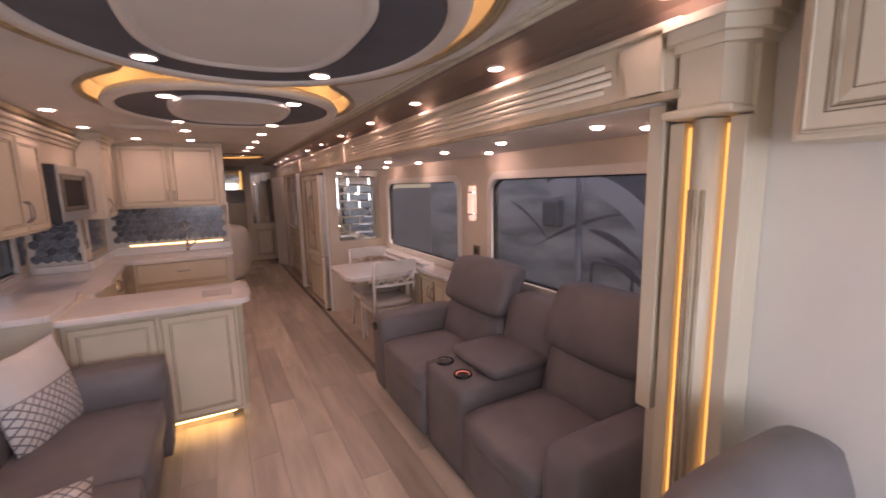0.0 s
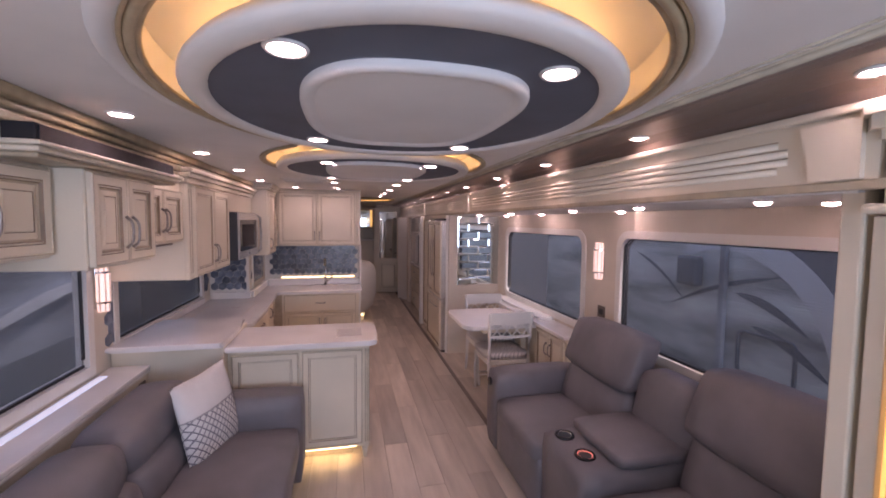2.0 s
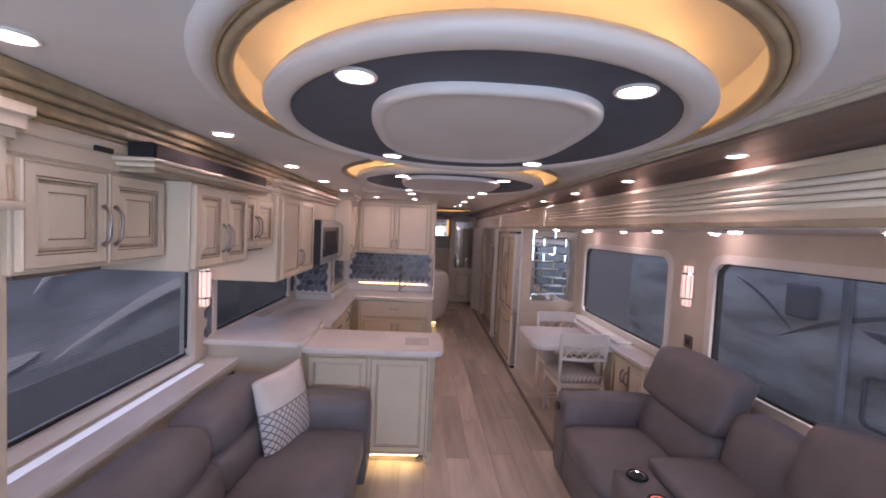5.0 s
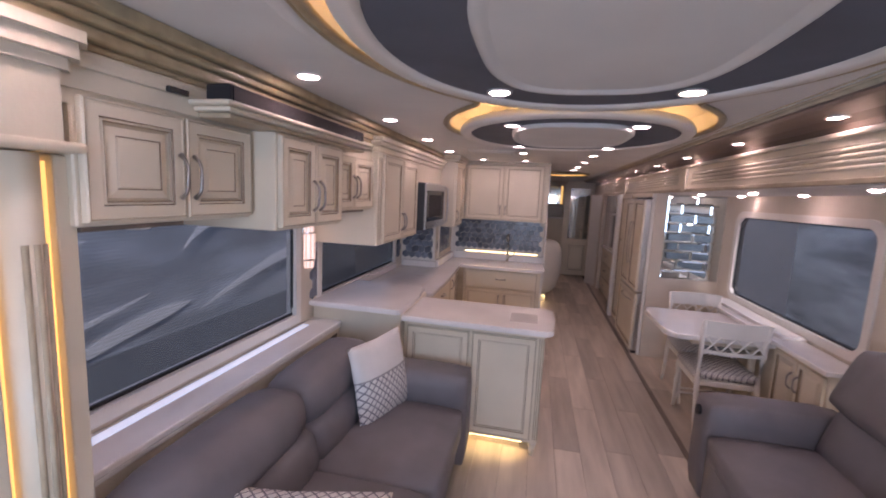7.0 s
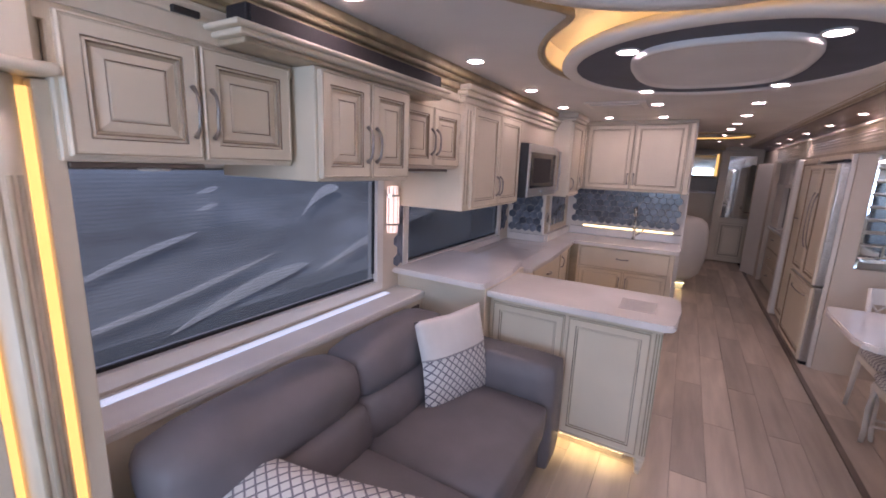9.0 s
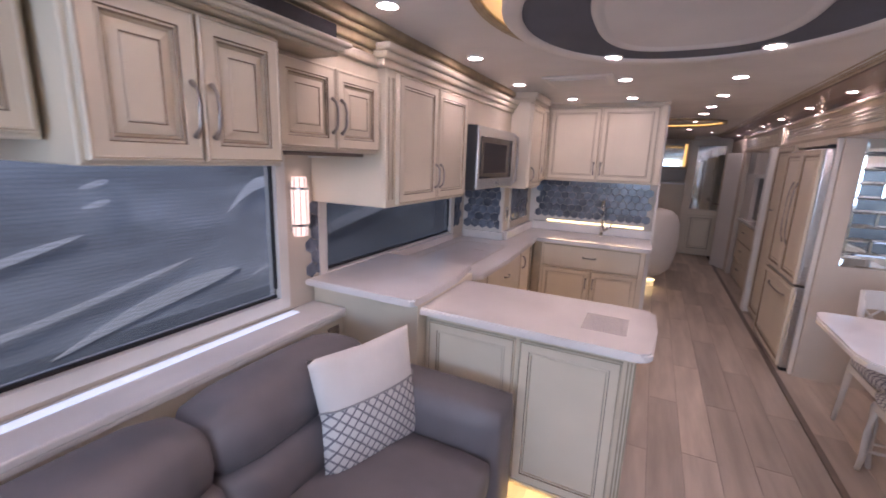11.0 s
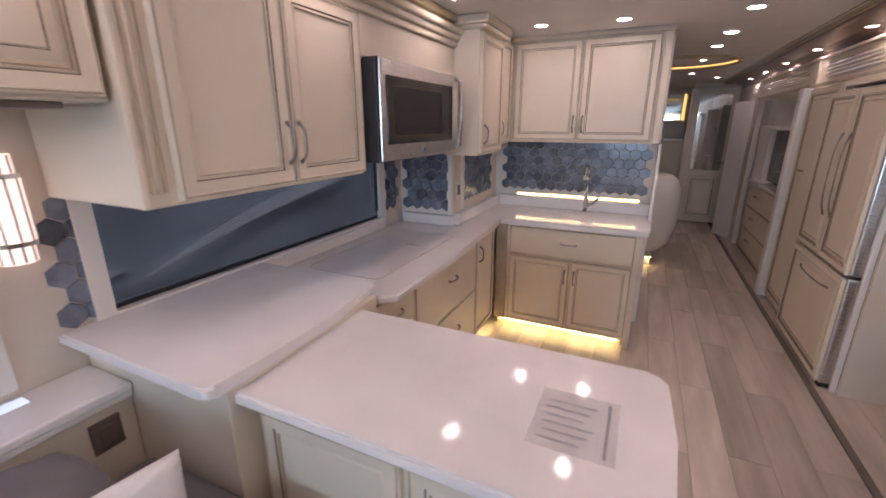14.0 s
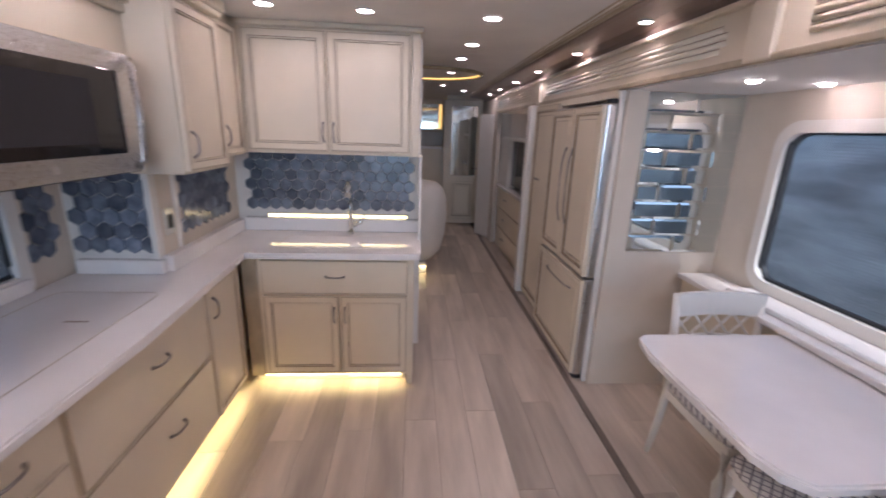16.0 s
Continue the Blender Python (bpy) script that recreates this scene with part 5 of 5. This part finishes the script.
part("dark_front", boxed(1.47, 8.1, 0.93, 1.60, 8.715, 1.49), BLACKGLASS, tv, "dark glass front")
downlight(1.56, 8.4, 1.847, 0.03)
single("wall_nook", prism(bmesh.new(), [(1.20, 9.90), (1.49, 9.28), (1.54, 9.24), (2.0, 9.24), (2.0, 9.97), (1.22, 9.97)], 0, 1.847), WHITE, "white angled panel past the nook", "wall", "structure")

# far end: half-bath wall, vanity with mirror, open door with glass
vt = thing("curved_partition", (0.25, 8.2, 0), "white rounded cabinet standing in the passage, lit below", "cabinet")
bm = bmesh.new()
loops = []
for inset, z in ((0.16, 0.12), (0.06, 0.22), (0.01, 0.42), (0.0, 0.66), (0.01, 0.84), (0.05, 0.95), (0.12, 1.01), (0.22, 1.03)):
    pts = [(-0.99, 7.75 + inset)] + arc(0.19, 8.15, 0.40 - inset, -90, 90, 14) + [(-0.99, 8.55 - inset)]
    loops.append([bm.verts.new((x, y, z)) for x, y in pts])
for p, q in zip(loops, loops[1:]):
    for i in range(len(p)):
        bm.faces.new((p[i], p[(i + 1) % len(p)], q[(i + 1) % len(q)], q[i]))
bm.faces.new(loops[0])
bm.faces.new(loops[-1])
part("body", bm, WHITE, vt, "white bulging body", True)
part("plinth", boxed(-0.98, 7.85, 0, 0.35, 8.45, 0.12), WHITE, vt)
toe_light(0.0, 7.80, 0.36, 7.83, 0.11)
van = thing("vanity", (0.3, 10.95, 0), "cream vanity with a white top at the far end", "vanity")
part("body", boxed(-0.9, 10.75, 0.02, 0.74, 11.45, 1.28), CREAM, van)
part("top", boxed(-0.92, 10.72, 1.281, 0.76, 11.45, 1.32, 0.006), QUARTZ, van)
part("splash", boxed(-0.9, 11.435, 1.321, 0.74, 11.45, 1.56), WHITE, van)
vm = thing("vanity_mirror", (0.3, 11.35, 1.3), "lit mirror above the vanity", "mirror")
part("glass", boxed(-0.1, 11.425, 1.62, 0.66, 11.434, 2.05), MIRROR, vm)
bm = ring(rrect(-0.15, 1.57, 0.74, 2.10, 0.01), rrect(-0.1, 1.62, 0.66, 2.05, 0.01), 11.4, 11.434)
for v in bm.verts:
    v.co = Vector((v.co.y, v.co.x, v.co.z))
part("frame", bm, CREAM, vm)
part("light_bar", boxed(0.66, 11.385, 1.62, 0.70, 11.399, 2.05, 0.004), LED, vm, "amber light bar")
single("partition_vanity", boxed(-1.0, 11.451, 0, 0.75, 11.5, 2.149), WALLPAPER, "beige wall behind the vanity", "wall", "structure")
door = thing("door_1", (1.05, 10.65, 0), "cream passage door with a mirrored upper half", "door", kind="structure")
part("leaf", boxed(0.70, 10.55, 0.02, 1.34, 10.59, 2.09, 0.004), CREAM, door)
part("glass", boxed(0.83, 10.54, 0.86, 1.25, 10.549, 1.99), MIRROR, door, "mirror pane")
part("lower_panel", rings("-y", 10.55, 0.83, 1.25, 0.10, 0.76, RAISED), [CREAM, GLAZE, GLAZE_SOFT], door)
part("door_handle", tube(bmesh.new(), [(1.28, 10.54, 0.98), (1.28, 10.5, 0.98), (1.19, 10.5, 0.98)], 0.01, 6), PEWTER, door, "pewter lever", True)
single("door_header", boxed(0.74, 10.53, 2.095, 1.40, 10.61, 2.149), CREAM, "cream header above the passage door", "trim", "structure")

# ring light in the ceiling near the far end
bm = bmesh.new()
tube(bm, [(x, y, 2.14) for x, y in oval(0.35, 7.8, 0.52, 0.48, 40)], 0.02, 6, True)
r = thing("ceiling_ring", (0.35, 7.8, 2.12), "gold oval ceiling ring with amber light", "ceiling light")
part("moulding", bm, GOLD, r, smooth=True)
part("light_rope", tube(bmesh.new(), [(x, y, 2.143) for x, y in oval(0.35, 7.8, 0.49, 0.45, 40)], 0.007, 5, True), LED, r)
for x, y in ((0.15, 7.7), (0.55, 7.7), (0.55, 8.9), (0.9, 9.6)):
    downlight(x, y, 2.149, 0.026)

# ---------------------------------------------------------------- small things
fa = thing("kitchen_faucet", (-0.22, 6.08, 0.896), "polished chrome pull-down kitchen faucet", "faucet")
part("base", disc(bmesh.new(), -0.22, 6.05, 0.8955, 0.92, 0.027, 0.022, 16), CHROME, fa, smooth=True)
pts = [(-0.22, 6.05, 0.91), (-0.22, 6.05, 1.10), (-0.22, 6.05, 1.18), (-0.22, 6.03, 1.235), (-0.22, 5.98, 1.26), (-0.22, 5.93, 1.235), (-0.22, 5.915, 1.17)]
part("spout", tube(bmesh.new(), pts, [0.017, 0.015, 0.014, 0.014, 0.014, 0.015, 0.018], 10), CHROME, fa, smooth=True)
part("lever", tube(bmesh.new(), [(-0.205, 6.05, 0.96), (-0.16, 6.05, 0.98), (-0.125, 6.05, 1.035)], [0.014, 0.011, 0.007], 8), CHROME, fa, smooth=True)
nt = thing("notice_sheet", (0.07, 3.55, 0.9), "clear acrylic sheet with printed lines lying on the peninsula", "notice")
part("sheet", boxed(-0.02, 3.45, 0.9005, 0.165, 3.665, 0.9025), NOTE, nt)
for k in range(6):
    part("print_bar", boxed(0.0 + 0.006 * (k % 2), 3.475 + 0.028 * k, 0.9026, 0.09 + 0.012 * (k % 3), 3.481 + 0.028 * k, 0.9032), PRINT, nt)
part("print_bar", boxed(0.14, 3.46, 0.9026, 0.146, 3.65, 0.9032), PRINT, nt)
ov = thing("outlet", (RX, 3.27, 1.02), "dark bronze outlet on the wall below the lamp", "outlet")
part("plate", boxed(RX - 0.008, 3.225, 1.0, RX - 0.001, 3.32, 1.095, 0.003), BRONZE, ov)
part("socket", boxed(RX - 0.011, 3.25, 1.025, RX - 0.0085, 3.295, 1.07), BLACK, ov)
hat = thing("ceiling_hatch", (-0.39, 4.77, 2.15), "white square vent cover in the ceiling", "vent")
part("frame", boxed(-0.56, 4.54, 2.135, -0.12, 4.90, 2.1495, 0.006), WHITE, hat)
part("cover", boxed(-0.52, 4.58, 2.125, -0.16, 4.86, 2.1345, 0.006), CEILING, hat)
oc = thing("outlet", (-0.98, 5.36, 1.1), "steel outlet among the tiles beside the sink", "outlet")
part("plate", boxed(-0.999, 5.32, 1.06, -0.990, 5.40, 1.19, 0.003), STEEL, oc)
part("socket", boxed(-0.9895, 5.34, 1.09, -0.987, 5.38, 1.16), BLACK, oc)

# ---------------------------------------------------------------- tiles and planks
splash("backsplash_sink", "-y", 6.199, -0.94, 0.215, 1.03, 1.40)
splash("backsplash_side", "+x", -0.999, 5.46, 6.10, 1.03, 1.36)
splash("backsplash_strip", "+x", LX + 0.001, 3.232, 3.39, 0.955, 1.33)
splash("backsplash_end", "-y", 5.261, LX + 0.01, -0.995, 0.985, 1.37)
splash("backsplash_window", "+x", LX + 0.001, 5.02, 5.24, 1.0, 1.33)
for nm, b in (("tile_trim", (-1.018, 5.235, 0.966, -0.99, 5.262, 1.376)), ("tile_trim", (-0.999, 5.42, 0.976, -0.985, 5.45, 1.376)), ("tile_trim", (LX + 0.001, 4.985, 0.956, LX + 0.012, 5.012, 1.36))):
    single(nm, boxed(*b, 0.003), WHITE, "slim white tile edge trim", "trim", "structure")

floor = thing("floor", (0, 0, 0), "greige oak plank floor", "floor", kind="structure")


def plank_mesh(w, length):
    bm = boxed(-w / 2 + 0.0007, 0.0007, -0.012, w / 2 - 0.0007, length - 0.0007, 0.0)
    bmesh.ops.bevel(bm, geom=[e for e in bm.edges if e.verts[0].co.z > -0.001 and e.verts[1].co.z > -0.001], offset=0.0012, segments=1, affect="EDGES")
    bmesh.ops.recalc_face_normals(bm, faces=bm.faces)
    me = bpy.data.meshes.new("plank")
    bm.to_mesh(me)
    bm.free()
    me.materials.append(PLANKS)
    return me


PW, PL = 0.178, 1.22
full = plank_mesh(PW, PL)
for i in range(13):
    x = 1.232 - PW / 2 - i * PW
    off = (i * 0.47) % 1.0 * PL
    for j in range(-2, 10):
        if not -1.85 < j * PL + off < 10.7:
            continue
        ob = new("plank", full)
        ob.parent = floor
        ob.location = (x, j * PL + off, 0)
slide_floor = thing("floor_slide", (1.6, 3, 0), "greige oak plank floor of the slide-out", "floor", kind="structure")
sf = plank_mesh(0.17, 1.22)
for i in range(5):
    for j in range(7):
        ob = new("plank", sf)
        ob.parent = slide_floor
        ob.location = (1.269 + 0.085 + i * 0.17 - 1.6, 1.1 + j * 1.22 + (i % 2) * 0.5 - 3, 0.006)
single("floor_strip", boxed(1.232, 0.8, -0.012, 1.268, 9.9, 0.010, 0.003), BRONZE, "dark bronze threshold strip along the slide-out", "trim", "structure")
